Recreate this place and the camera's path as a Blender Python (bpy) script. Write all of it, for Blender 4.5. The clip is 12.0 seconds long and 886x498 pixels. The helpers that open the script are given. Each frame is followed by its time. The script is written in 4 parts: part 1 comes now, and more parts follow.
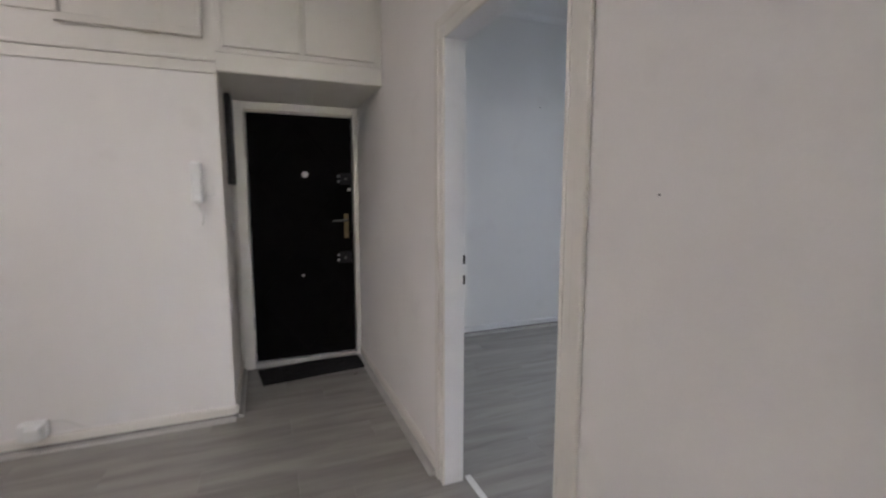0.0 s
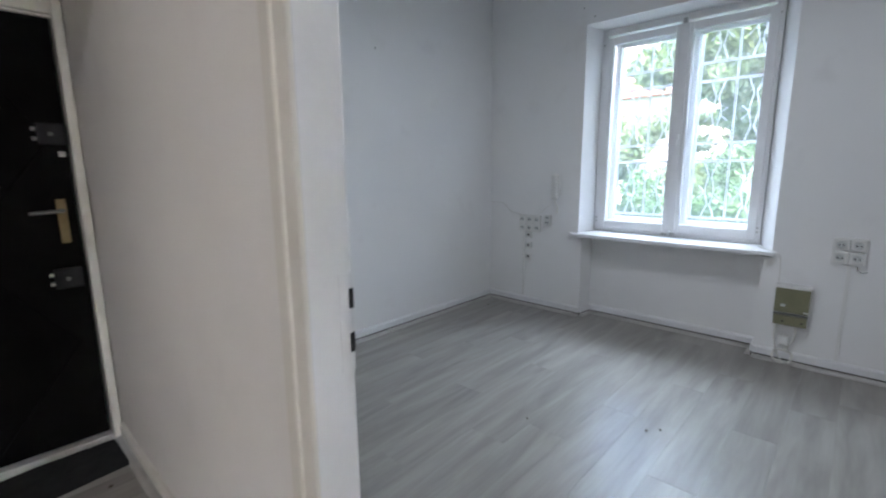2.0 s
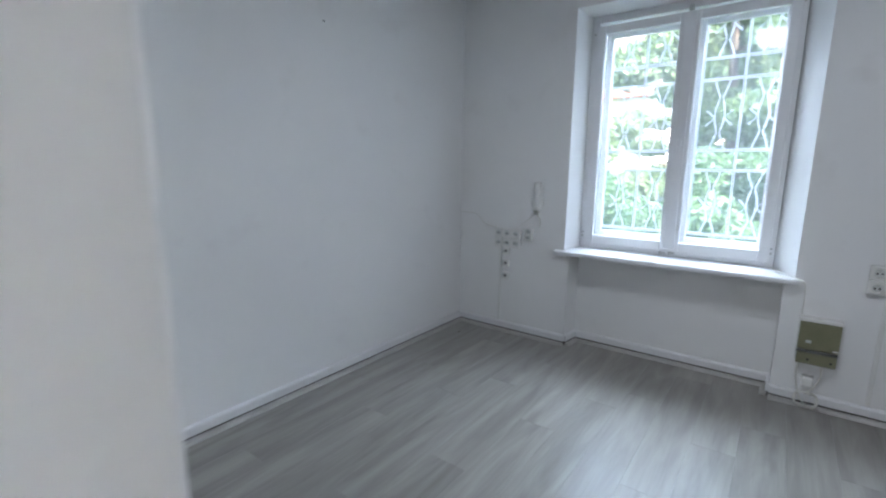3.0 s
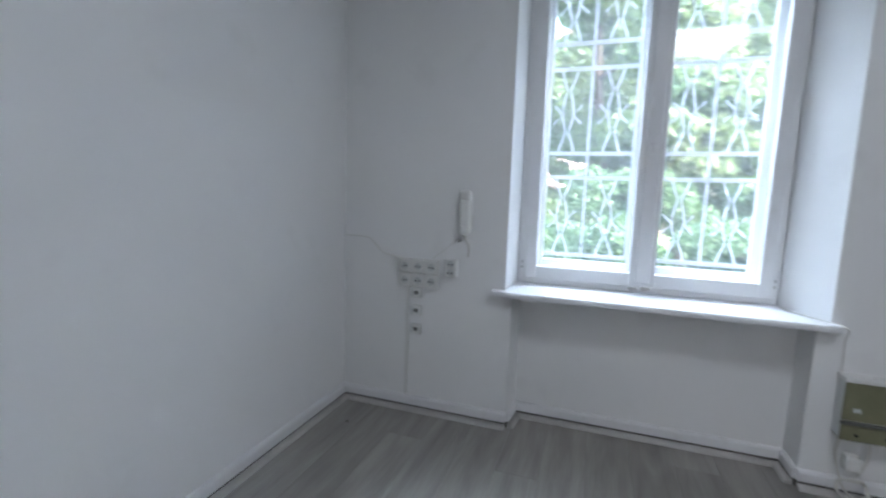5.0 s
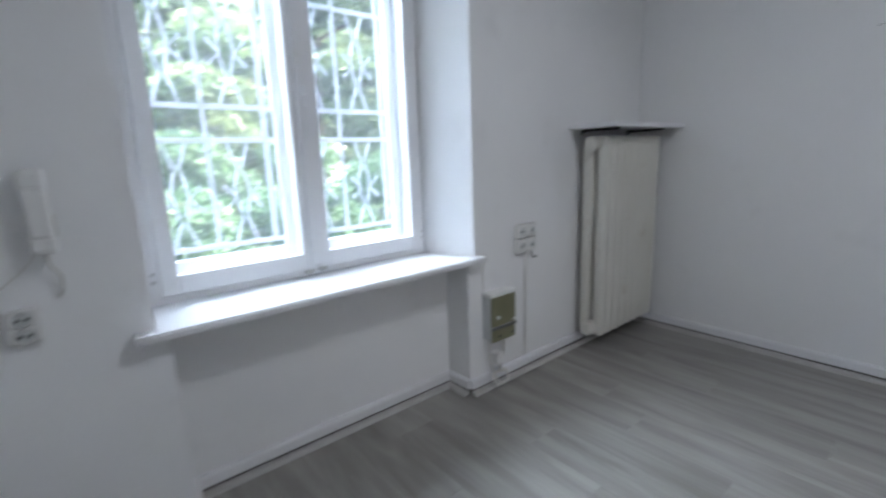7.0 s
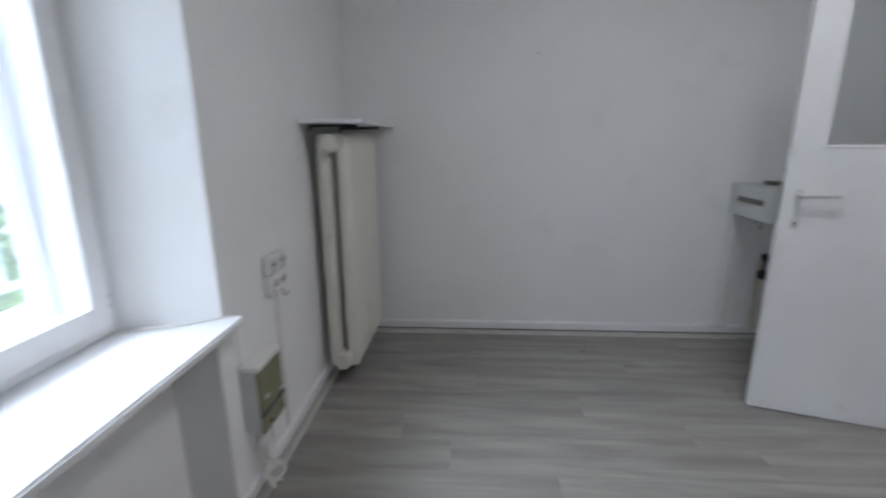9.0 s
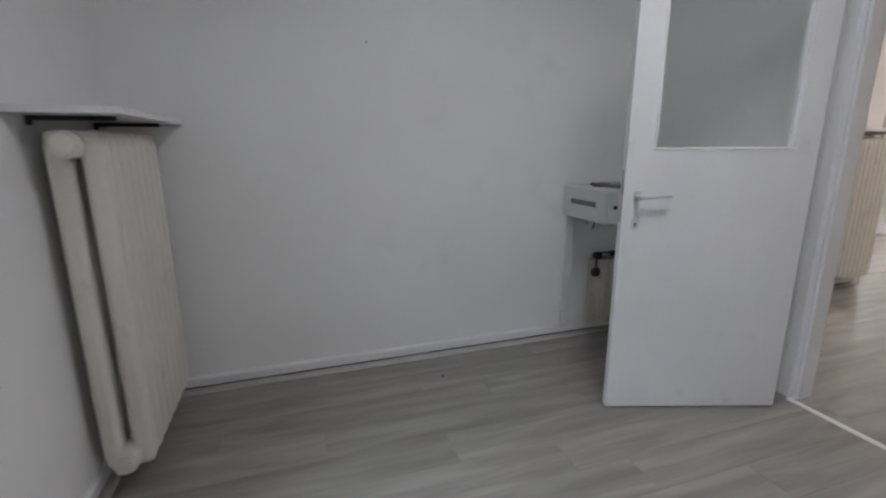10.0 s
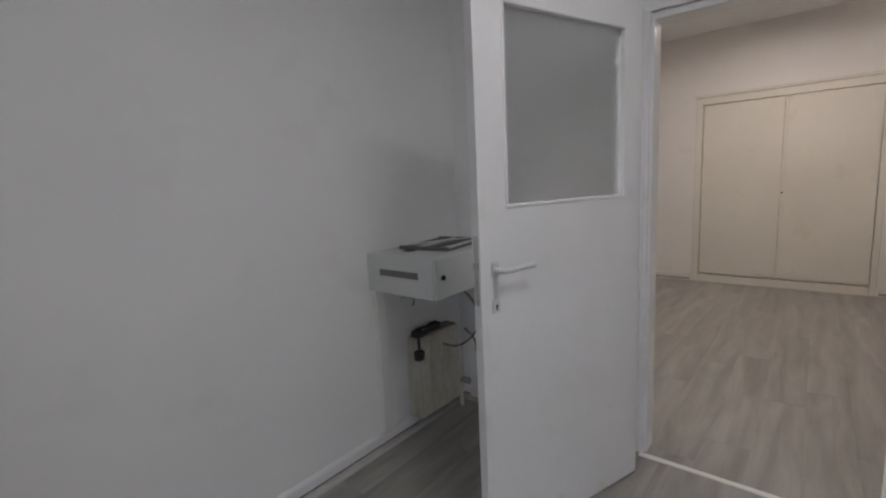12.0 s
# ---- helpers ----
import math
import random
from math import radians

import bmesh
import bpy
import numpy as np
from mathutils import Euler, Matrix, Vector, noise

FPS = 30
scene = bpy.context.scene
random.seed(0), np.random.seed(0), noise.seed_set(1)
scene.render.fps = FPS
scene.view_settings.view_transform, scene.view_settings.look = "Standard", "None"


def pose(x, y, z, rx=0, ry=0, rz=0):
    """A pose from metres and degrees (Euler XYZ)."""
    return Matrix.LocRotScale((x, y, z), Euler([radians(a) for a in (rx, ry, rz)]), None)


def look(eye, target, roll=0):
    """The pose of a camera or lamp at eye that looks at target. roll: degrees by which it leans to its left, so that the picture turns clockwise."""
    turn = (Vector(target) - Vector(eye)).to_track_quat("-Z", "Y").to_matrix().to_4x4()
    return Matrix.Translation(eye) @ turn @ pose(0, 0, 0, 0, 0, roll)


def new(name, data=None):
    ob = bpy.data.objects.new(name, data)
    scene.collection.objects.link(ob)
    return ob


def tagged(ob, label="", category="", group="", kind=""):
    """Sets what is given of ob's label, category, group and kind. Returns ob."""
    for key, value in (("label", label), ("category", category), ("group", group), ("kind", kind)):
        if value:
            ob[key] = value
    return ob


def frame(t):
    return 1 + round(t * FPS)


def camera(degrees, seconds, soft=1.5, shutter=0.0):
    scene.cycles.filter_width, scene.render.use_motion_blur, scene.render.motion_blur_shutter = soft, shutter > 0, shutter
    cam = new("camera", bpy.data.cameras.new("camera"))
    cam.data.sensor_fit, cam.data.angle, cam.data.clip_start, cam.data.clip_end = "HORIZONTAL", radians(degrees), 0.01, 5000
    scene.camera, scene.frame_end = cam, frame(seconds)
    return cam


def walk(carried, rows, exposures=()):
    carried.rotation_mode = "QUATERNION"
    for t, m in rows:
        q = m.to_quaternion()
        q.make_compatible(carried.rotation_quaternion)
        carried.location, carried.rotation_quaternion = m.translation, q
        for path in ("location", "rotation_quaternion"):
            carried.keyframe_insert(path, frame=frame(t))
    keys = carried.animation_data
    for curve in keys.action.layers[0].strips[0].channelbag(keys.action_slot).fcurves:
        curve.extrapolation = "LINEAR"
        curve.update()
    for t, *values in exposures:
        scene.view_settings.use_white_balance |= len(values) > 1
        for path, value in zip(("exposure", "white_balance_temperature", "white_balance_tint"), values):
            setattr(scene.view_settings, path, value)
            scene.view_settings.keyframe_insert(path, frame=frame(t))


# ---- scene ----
cam = camera(89.1, 12.0, soft=2.1, shutter=0.5)
PATH = [
    (0, (0.556, 0.822, 1.33), (1.296, 2.665, 1.091), 0.0),
    (0.5, (0.588, 1.108, 1.33), (1.466, 2.892, 1.118), -4.6),
    (0.8, (0.602, 1.257, 1.331), (1.643, 2.945, 1.072), -0.8),
    (1, (0.638, 1.368, 1.324), (1.768, 2.996, 1.054), -1.1),
    (1.5, (0.642, 1.579, 1.345), (1.992, 3.039, 1.132), -1.2),
    (2, (0.872, 1.893, 1.295), (2.314, 3.234, 0.945), -0.5),
    (2.5, (1.101, 2.065, 1.309), (2.517, 3.441, 0.986), 0.2),
    (3, (1.294, 2.396, 1.347), (2.868, 3.578, 0.989), 0.5),
    (4.8, (2.184, 3.129, 1.218), (3.987, 3.954, 0.951), 2.8),
    (5, (2.24, 3.23, 1.234), (4.116, 3.875, 0.981), 1.8),
    (5.5, (2.364, 3.376, 1.201), (4.304, 3.753, 0.892), -0.1),
    (6, (2.569, 3.561, 1.198), (4.519, 3.642, 0.759), -1.5),
    (6.5, (2.74, 3.69, 1.186), (4.615, 3.202, 0.692), 0.7),
    (7, (2.886, 3.807, 1.235), (4.4, 2.563, 0.834), -2.1),
    (7.2, (2.951, 3.848, 1.201), (4.318, 2.429, 0.855), -2.3),
    (8.8, (3.705, 3.692, 1.306), (4.049, 1.783, 0.818), 1.4),
    (9, (3.703, 3.585, 1.294), (3.823, 1.646, 0.817), -0.4),
    (9.5, (3.745, 3.436, 1.248), (3.43, 1.521, 0.765), 0.8),
    (9.6, (3.753, 3.365, 1.259), (3.361, 1.459, 0.795), -0.4),
    (10, (3.724, 3.161, 1.272), (3.107, 1.313, 0.819), -0.2),
    (10.5, (3.735, 2.973, 1.283), (2.819, 1.23, 0.93), 0.5),
    (10.8, (3.744, 2.825, 1.342), (2.508, 1.278, 1.062), 0.1),
    (11, (3.753, 2.751, 1.341), (2.424, 1.278, 1.094), -2.0),
    (11.2, (3.722, 2.654, 1.295), (2.299, 1.273, 1.038), -1.8),
    (11.5, (3.68, 2.553, 1.32), (2.214, 1.224, 1.03), -1.7),
    (12, (3.502, 2.349, 1.338), (1.983, 1.082, 1.043), -2.8),
]
EXPOSURES = [(0, 4.3, 6500, 17), (1.5, 4.6, 6350, 14), (3, 4.6, 6150, 12), (5, 4.55, 6200, 13), (7, 4.55, 6300, 14), (9, 4.55, 6600, 15), (10.5, 4.45, 6950, 17), (12, 4.25, 7100, 18)]
walk(cam, [(t, look(eye, target, roll)) for t, eye, target, roll in PATH], EXPOSURES)

# ---- world and sun ----
world = bpy.data.worlds.new("sky")
scene.world = world
world.use_nodes = True
wn = world.node_tree
sky = wn.nodes.new("ShaderNodeTexSky")
sky.sky_type, sky.sun_disc = "NISHITA", False
sky.sun_elevation, sky.sun_rotation = radians(46), radians(220)
sky.air_density, sky.dust_density = 1.0, 3.0
wn.links.new(sky.outputs[0], wn.nodes["Background"].inputs[0])
wn.nodes["Background"].inputs[1].default_value = 0.15
sun = new("sun", bpy.data.lights.new("sun", "SUN"))
sun.data.energy, sun.data.angle, sun.data.color = 0.75, radians(12), (1.0, 0.95, 0.88)
SUNWARD = Vector((math.sin(radians(220)) * math.cos(radians(46)), math.cos(radians(220)) * math.cos(radians(46)), math.sin(radians(46))))
sun.matrix_world = look(SUNWARD * 40, (0, 0, 0))
# out-of-view area lamps in place of daylight, the ceiling lamp that throws the shadows under sill, shelf and cabinet,
# and one added for the hall
for nm, eye, to, sx, sy, watts, tint in (("sky_light_room", (7.4, 3.7, 4.9), (4.0, 2.8, 0.9), 5.0, 1.8, 37.0, (0.72, 0.87, 1.0)),
                                         # no source known here: lamp added behind an unseen window to light the hall
                                         ("added_light_next_room", (0.05, -3.75, 1.65), (0.1, 0.0, 1.3), 1.9, 1.6, 0.8, (1.0, 0.94, 0.91)),
                                         ("lamp_light_room", (2.78, 2.50, 2.585), (2.78, 2.50, 0.0), 0.55, 0.55, 0.66, (0.90, 0.95, 1.0)),
                                         ("added_light_hall", (-1.20, 2.10, 2.755), (-1.20, 2.10, 0.0), 0.5, 0.5, 1.0, (1.0, 0.955, 0.93))):
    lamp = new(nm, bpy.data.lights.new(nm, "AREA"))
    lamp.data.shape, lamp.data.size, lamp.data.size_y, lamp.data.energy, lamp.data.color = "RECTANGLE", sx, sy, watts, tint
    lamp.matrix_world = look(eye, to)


# ---- materials ----
def nodes_of(name):
    m = bpy.data.materials.new(name)
    m.use_nodes = True
    return m, m.node_tree, m.node_tree.nodes["Principled BSDF"]


def surface(name, a, b, rough=0.6, scale=6.0, fine=90.0, bump=0.15, metal=0.0, spec=0.5, stretch=(1, 1, 1), vary=0.0, wear=None):
    """Two colours mixed by a broad and a fine noise, with fine relief; wear: colour of sparse stains."""
    m, nt, p = nodes_of(name)
    tc = nt.nodes.new("ShaderNodeTexCoord")
    mp = nt.nodes.new("ShaderNodeMapping")
    mp.inputs["Scale"].default_value = stretch
    nt.links.new(tc.outputs["Object"], mp.inputs[0])
    n1, n2 = nt.nodes.new("ShaderNodeTexNoise"), nt.nodes.new("ShaderNodeTexNoise")
    for n, s in ((n1, scale), (n2, fine)):
        n.inputs["Scale"].default_value, n.inputs["Detail"].default_value = s, 4
        nt.links.new(mp.outputs[0], n.inputs["Vector"])
    add = nt.nodes.new("ShaderNodeMath")
    add.operation = "MULTIPLY_ADD"
    add.inputs[1].default_value = 0.35
    nt.links.new(n2.outputs[0], add.inputs[0])
    nt.links.new(n1.outputs[0], add.inputs[2])
    ramp = nt.nodes.new("ShaderNodeValToRGB")
    ramp.color_ramp.elements[0].position, ramp.color_ramp.elements[0].color = 0.45, (*a, 1)
    ramp.color_ramp.elements[1].position, ramp.color_ramp.elements[1].color = 0.9, (*b, 1)
    nt.links.new(add.outputs[0], ramp.inputs[0])
    out = ramp.outputs[0]
    if wear:
        n3 = nt.nodes.new("ShaderNodeTexNoise")
        n3.inputs["Scale"].default_value, n3.inputs["Detail"].default_value = scale * 2.3, 8
        nt.links.new(tc.outputs["Object"], n3.inputs["Vector"])
        r3 = nt.nodes.new("ShaderNodeMapRange")
        r3.inputs[1].default_value, r3.inputs[2].default_value = 0.62, 0.8
        nt.links.new(n3.outputs[0], r3.inputs[0])
        mx = nt.nodes.new("ShaderNodeMix")
        mx.data_type = "RGBA"
        nt.links.new(r3.outputs[0], mx.inputs[0])
        nt.links.new(out, mx.inputs[6])
        mx.inputs[7].default_value = (*wear, 1)
        out = mx.outputs[2]
    if vary:
        oi = nt.nodes.new("ShaderNodeObjectInfo")
        hs = nt.nodes.new("ShaderNodeHueSaturation")
        mr = nt.nodes.new("ShaderNodeMapRange")
        mr.inputs[3].default_value, mr.inputs[4].default_value = 1 - vary, 1 + vary
        nt.links.new(oi.outputs["Random"], mr.inputs[0])
        nt.links.new(mr.outputs[0], hs.inputs["Value"])
        nt.links.new(out, hs.inputs["Color"])
        out = hs.outputs[0]
    nt.links.new(out, p.inputs["Base Color"])
    p.inputs["Roughness"].default_value, p.inputs["Metallic"].default_value = rough, metal
    p.inputs["Specular IOR Level"].default_value = spec
    if bump:
        bp = nt.nodes.new("ShaderNodeBump")
        bp.inputs["Strength"].default_value, bp.inputs["Distance"].default_value = bump, 0.002
        nt.links.new(n2.outputs[0], bp.inputs["Height"])
        nt.links.new(bp.outputs[0], p.inputs["Normal"])
    return m


def laminate(name):
    """Grey oak laminate: long streaks along x, cathedral figure, tone varying from board to board."""
    m, nt, p = nodes_of(name)
    tc, oi = nt.nodes.new("ShaderNodeTexCoord"), nt.nodes.new("ShaderNodeObjectInfo")
    shift = nt.nodes.new("ShaderNodeVectorMath")
    shift.operation = "SCALE"
    shift.inputs[0].default_value = (37, 53, 11)
    nt.links.new(oi.outputs["Random"], shift.inputs["Scale"])
    addv = nt.nodes.new("ShaderNodeVectorMath")
    nt.links.new(tc.outputs["Object"], addv.inputs[0])
    nt.links.new(shift.outputs[0], addv.inputs[1])
    outs = []
    for stretch, scale, detail, dist in (((0.8, 5, 1), 1.5, 3, 1.2), ((1.8, 22, 1), 2.0, 4, 0.6), ((4, 160, 1), 2.0, 3, 0.0)):
        mp, n = nt.nodes.new("ShaderNodeMapping"), nt.nodes.new("ShaderNodeTexNoise")
        mp.inputs["Scale"].default_value = stretch
        n.inputs["Scale"].default_value, n.inputs["Detail"].default_value, n.inputs["Distortion"].default_value = scale, detail, dist
        nt.links.new(addv.outputs[0], mp.inputs[0])
        nt.links.new(mp.outputs[0], n.inputs["Vector"])
        outs.append(n.outputs[0])
    wmp, wave = nt.nodes.new("ShaderNodeMapping"), nt.nodes.new("ShaderNodeTexWave")
    wmp.inputs["Scale"].default_value = (0.16, 0.8, 1)
    wave.bands_direction, wave.inputs["Scale"].default_value = "Y", 2.6
    wave.inputs["Distortion"].default_value, wave.inputs["Detail"].default_value, wave.inputs["Detail Scale"].default_value = 7, 2, 1.6
    nt.links.new(addv.outputs[0], wmp.inputs[0])
    nt.links.new(wmp.outputs[0], wave.inputs["Vector"])
    outs.append(wave.outputs["Fac"])
    total = None
    for o, w in zip(outs, (0.58, 0.26, 0.08, 0.10)):
        k = nt.nodes.new("ShaderNodeMath")
        k.operation = "MULTIPLY_ADD"
        k.inputs[1].default_value = w
        nt.links.new(o, k.inputs[0])
        if total:
            nt.links.new(total, k.inputs[2])
        else:
            k.inputs[2].default_value = 0.0
        total = k.outputs[0]
    ramp = nt.nodes.new("ShaderNodeValToRGB")
    e = ramp.color_ramp.elements
    e[0].position, e[0].color = 0.34, (0.22, 0.209, 0.191, 1)
    e[1].position, e[1].color = 0.74, (0.39, 0.375, 0.35, 1)
    mid = ramp.color_ramp.elements.new(0.54)
    mid.color = (0.305, 0.291, 0.270, 1)
    nt.links.new(total, ramp.inputs[0])
    hs, mr = nt.nodes.new("ShaderNodeHueSaturation"), nt.nodes.new("ShaderNodeMapRange")
    mr.inputs[3].default_value, mr.inputs[4].default_value = 0.94, 1.06
    nt.links.new(oi.outputs["Random"], mr.inputs[0])
    nt.links.new(mr.outputs[0], hs.inputs["Value"])
    nt.links.new(ramp.outputs[0], hs.inputs["Color"])
    nt.links.new(hs.outputs[0], p.inputs["Base Color"])
    rr = nt.nodes.new("ShaderNodeMapRange")
    rr.inputs[3].default_value, rr.inputs[4].default_value = 0.27, 0.40
    nt.links.new(outs[1], rr.inputs[0])
    nt.links.new(rr.outputs[0], p.inputs["Roughness"])
    bp = nt.nodes.new("ShaderNodeBump")
    bp.inputs["Strength"].default_value, bp.inputs["Distance"].default_value = 0.05, 0.0006
    nt.links.new(outs[2], bp.inputs["Height"])
    nt.links.new(bp.outputs[0], p.inputs["Normal"])
    return m


def leafy(name, a, b):
    m, nt, p = nodes_of(name)
    geo, ramp = nt.nodes.new("ShaderNodeNewGeometry"), nt.nodes.new("ShaderNodeValToRGB")
    ramp.color_ramp.elements[0].color, ramp.color_ramp.elements[1].color = (*a, 1), (*b, 1)
    nt.links.new(geo.outputs["Random Per Island"], ramp.inputs[0])
    nt.links.new(ramp.outputs[0], p.inputs["Base Color"])
    p.inputs["Roughness"].default_value = 0.5
    tr, mix = nt.nodes.new("ShaderNodeBsdfTranslucent"), nt.nodes.new("ShaderNodeMixShader")
    nt.links.new(ramp.outputs[0], tr.inputs[0])
    mix.inputs[0].default_value = 0.4
    nt.links.new(p.outputs[0], mix.inputs[1])
    nt.links.new(tr.outputs[0], mix.inputs[2])
    nt.links.new(mix.outputs[0], nt.nodes["Material Output"].inputs[0])
    return m


def glass(name, rough=0.0, tint=(1, 1, 1), veil=0.0):
    """Clear glass; veil: share of a thin pale layer scattering daylight, added to imitate glare."""
    m, nt, p = nodes_of(name)
    p.inputs["Base Color"].default_value = (*tint, 1)
    p.inputs["Transmission Weight"].default_value, p.inputs["Roughness"].default_value, p.inputs["IOR"].default_value = 1.0, rough, 1.45
    if veil:
        haze, mix = nt.nodes.new("ShaderNodeBsdfTranslucent"), nt.nodes.new("ShaderNodeMixShader")
        haze.inputs[0].default_value = (0.86, 0.88, 0.90, 1)
        tc, ns, mr = nt.nodes.new("ShaderNodeTexCoord"), nt.nodes.new("ShaderNodeTexNoise"), nt.nodes.new("ShaderNodeMapRange")
        ns.inputs["Scale"].default_value, ns.inputs["Detail"].default_value = 5.0, 5
        mr.inputs[3].default_value, mr.inputs[4].default_value = veil * 0.7, veil * 1.3
        nt.links.new(tc.outputs["Object"], ns.inputs["Vector"])
        nt.links.new(ns.outputs[0], mr.inputs[0])
        nt.links.new(mr.outputs[0], mix.inputs[0])
        nt.links.new(p.outputs[0], mix.inputs[1])
        nt.links.new(haze.outputs[0], mix.inputs[2])
        nt.links.new(mix.outputs[0], nt.nodes["Material Output"].inputs[0])
    return m


PLASTER = surface("white wall paint", (0.85, 0.85, 0.85), (0.885, 0.885, 0.88), 0.85, 1.6, 140, 0.25, wear=(0.81, 0.805, 0.80))
# white paint with the hall's warmer light put into its colour
PLASTER_HALL = surface("white wall paint with warm light", (0.80, 0.775, 0.75), (0.84, 0.815, 0.79), 0.85, 1.6, 140, 0.25, wear=(0.765, 0.735, 0.71))
CEIL = surface("ceiling paint", (0.82, 0.82, 0.82), (0.85, 0.85, 0.85), 0.9, 2, 120, 0.2)
GLOSS = surface("white gloss paint", (0.78, 0.78, 0.79), (0.83, 0.83, 0.84), 0.35, 3, 60, 0.08, wear=(0.72, 0.71, 0.69))
CREAM = surface("aged cream gloss paint", (0.72, 0.69, 0.63), (0.77, 0.74, 0.69), 0.42, 3, 60, 0.1, wear=(0.64, 0.59, 0.52))
CUPBOARD = surface("yellowed cream paint", (0.74, 0.705, 0.63), (0.78, 0.745, 0.67), 0.45, 2, 50, 0.08, wear=(0.68, 0.63, 0.54))
RADPAINT = surface("ivory radiator enamel", (0.72, 0.70, 0.63), (0.77, 0.75, 0.69), 0.35, 4, 70, 0.06, wear=(0.62, 0.58, 0.5))
STAINED = surface("stained ivory enamel", (0.40, 0.38, 0.32), (0.64, 0.61, 0.53), 0.5, 5, 40, 0.15, stretch=(2.2, 2.2, 0.7), wear=(0.24, 0.21, 0.16))
FLOOR = laminate("grey oak laminate")
SUBFLOOR = surface("screed", (0.12, 0.115, 0.11), (0.18, 0.17, 0.16), 0.9, 5, 60, 0.2)
SHOE = surface("grey laminate strip", (0.42, 0.41, 0.39), (0.55, 0.54, 0.52), 0.45, 8, 90, 0.1, stretch=(1, 1, 6))
PLASTIC = surface("white plastic", (0.78, 0.78, 0.76), (0.82, 0.82, 0.80), 0.3, 10, 60, 0.02)
# near black: paints the shade inside holes, also colours black plugs and brackets
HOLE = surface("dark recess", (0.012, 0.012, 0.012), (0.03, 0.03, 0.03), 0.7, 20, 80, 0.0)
BLACK = surface("black leatherette", (0.003, 0.0028, 0.0028), (0.006, 0.0055, 0.005), 0.7, 9, 200, 0.5, spec=0.05)
RUBBER = surface("dark ribbed mat", (0.010, 0.010, 0.011), (0.022, 0.022, 0.024), 0.9, 14, 160, 0.8)
STEEL = surface("dull steel", (0.42, 0.42, 0.42), (0.58, 0.57, 0.55), 0.4, 12, 90, 0.1, metal=0.9)
BRASS = surface("worn brass", (0.16, 0.12, 0.06), (0.24, 0.18, 0.10), 0.45, 12, 90, 0.1, metal=0.9)
OLIVE = surface("olive grey enamel", (0.20, 0.195, 0.115), (0.245, 0.24, 0.15), 0.4, 8, 60, 0.05)
GREYMET = surface("pale grey powder coat", (0.60, 0.62, 0.61), (0.66, 0.68, 0.67), 0.4, 6, 120, 0.08)
GREYDARK = surface("mid grey metal", (0.13, 0.13, 0.125), (0.2, 0.2, 0.19), 0.45, 9, 80, 0.1, metal=0.3)
CABLE = surface("off-white cable", (0.66, 0.65, 0.61), (0.72, 0.71, 0.67), 0.45, 12, 60, 0.0)
GRILLE = surface("white painted iron", (0.50, 0.51, 0.53), (0.58, 0.59, 0.61), 0.5, 10, 70, 0.1)
# pale glare over the bright view is mixed into this glass
GLASS = glass("window glass with glare veil", veil=0.022)
FROST = glass("sandblasted glass", 0.45, (0.86, 0.88, 0.88))
LEAF = leafy("green leaves", (0.06, 0.12, 0.05), (0.11, 0.20, 0.085))
LEAF2 = leafy("light green leaves", (0.10, 0.155, 0.065), (0.18, 0.25, 0.11))
BARK = surface("bark", (0.06, 0.045, 0.03), (0.13, 0.10, 0.075), 0.9, 6, 40, 0.9)
GRASS = surface("lawn", (0.05, 0.10, 0.02), (0.10, 0.16, 0.045), 0.9, 3, 40, 0.8)
RENDERW = surface("white facade render", (0.45, 0.43, 0.41), (0.52, 0.50, 0.48), 0.9, 1, 30, 0.3)
PINK = surface("pink facade render", (0.60, 0.42, 0.38), (0.68, 0.49, 0.45), 0.9, 1, 30, 0.3)
ROOF = surface("red brown roof tiles", (0.20, 0.075, 0.05), (0.29, 0.11, 0.075), 0.8, 2, 30, 0.5)
DARKGLASS = surface("dark window", (0.05, 0.06, 0.07), (0.09, 0.10, 0.11), 0.12, 2, 20, 0.0)


# ---- mesh helpers ----
def box(bm, x0, y0, z0, x1, y1, z1, bevel=0.0):
    b = bmesh.new()
    bmesh.ops.create_cube(b, size=1.0, matrix=Matrix.Translation(((x0 + x1) / 2, (y0 + y1) / 2, (z0 + z1) / 2)) @ Matrix.Diagonal((abs(x1 - x0), abs(y1 - y0), abs(z1 - z0), 1)))
    if bevel:
        bmesh.ops.bevel(b, geom=b.edges[:], offset=bevel, segments=2, profile=0.5, affect="EDGES")
    join(bm, b)
    return bm


def join(bm, other):
    me = bpy.data.meshes.new("tmp")
    other.to_mesh(me)
    other.free()
    bm.from_mesh(me)
    bpy.data.meshes.remove(me)


def prism(bm, plan, z0, z1):
    """A plan polygon raised from z0 to z1."""
    lo, hi = [bm.verts.new((x, y, z0)) for x, y in plan], [bm.verts.new((x, y, z1)) for x, y in plan]
    n = len(plan)
    bm.faces.new(lo[::-1]), bm.faces.new(hi)
    for i in range(n):
        bm.faces.new((lo[i], lo[(i + 1) % n], hi[(i + 1) % n], hi[i]))
    bmesh.ops.recalc_face_normals(bm, faces=bm.faces[:])
    return bm


def rod(bm, a, b, r, n=12, r2=None):
    a, b = Vector(a), Vector(b)
    m = Matrix.Translation((a + b) / 2) @ (b - a).to_track_quat("Z", "Y").to_matrix().to_4x4()
    bmesh.ops.create_cone(bm, cap_ends=True, segments=n, radius1=r, radius2=r if r2 is None else r2, depth=(b - a).length, matrix=m)
    return bm


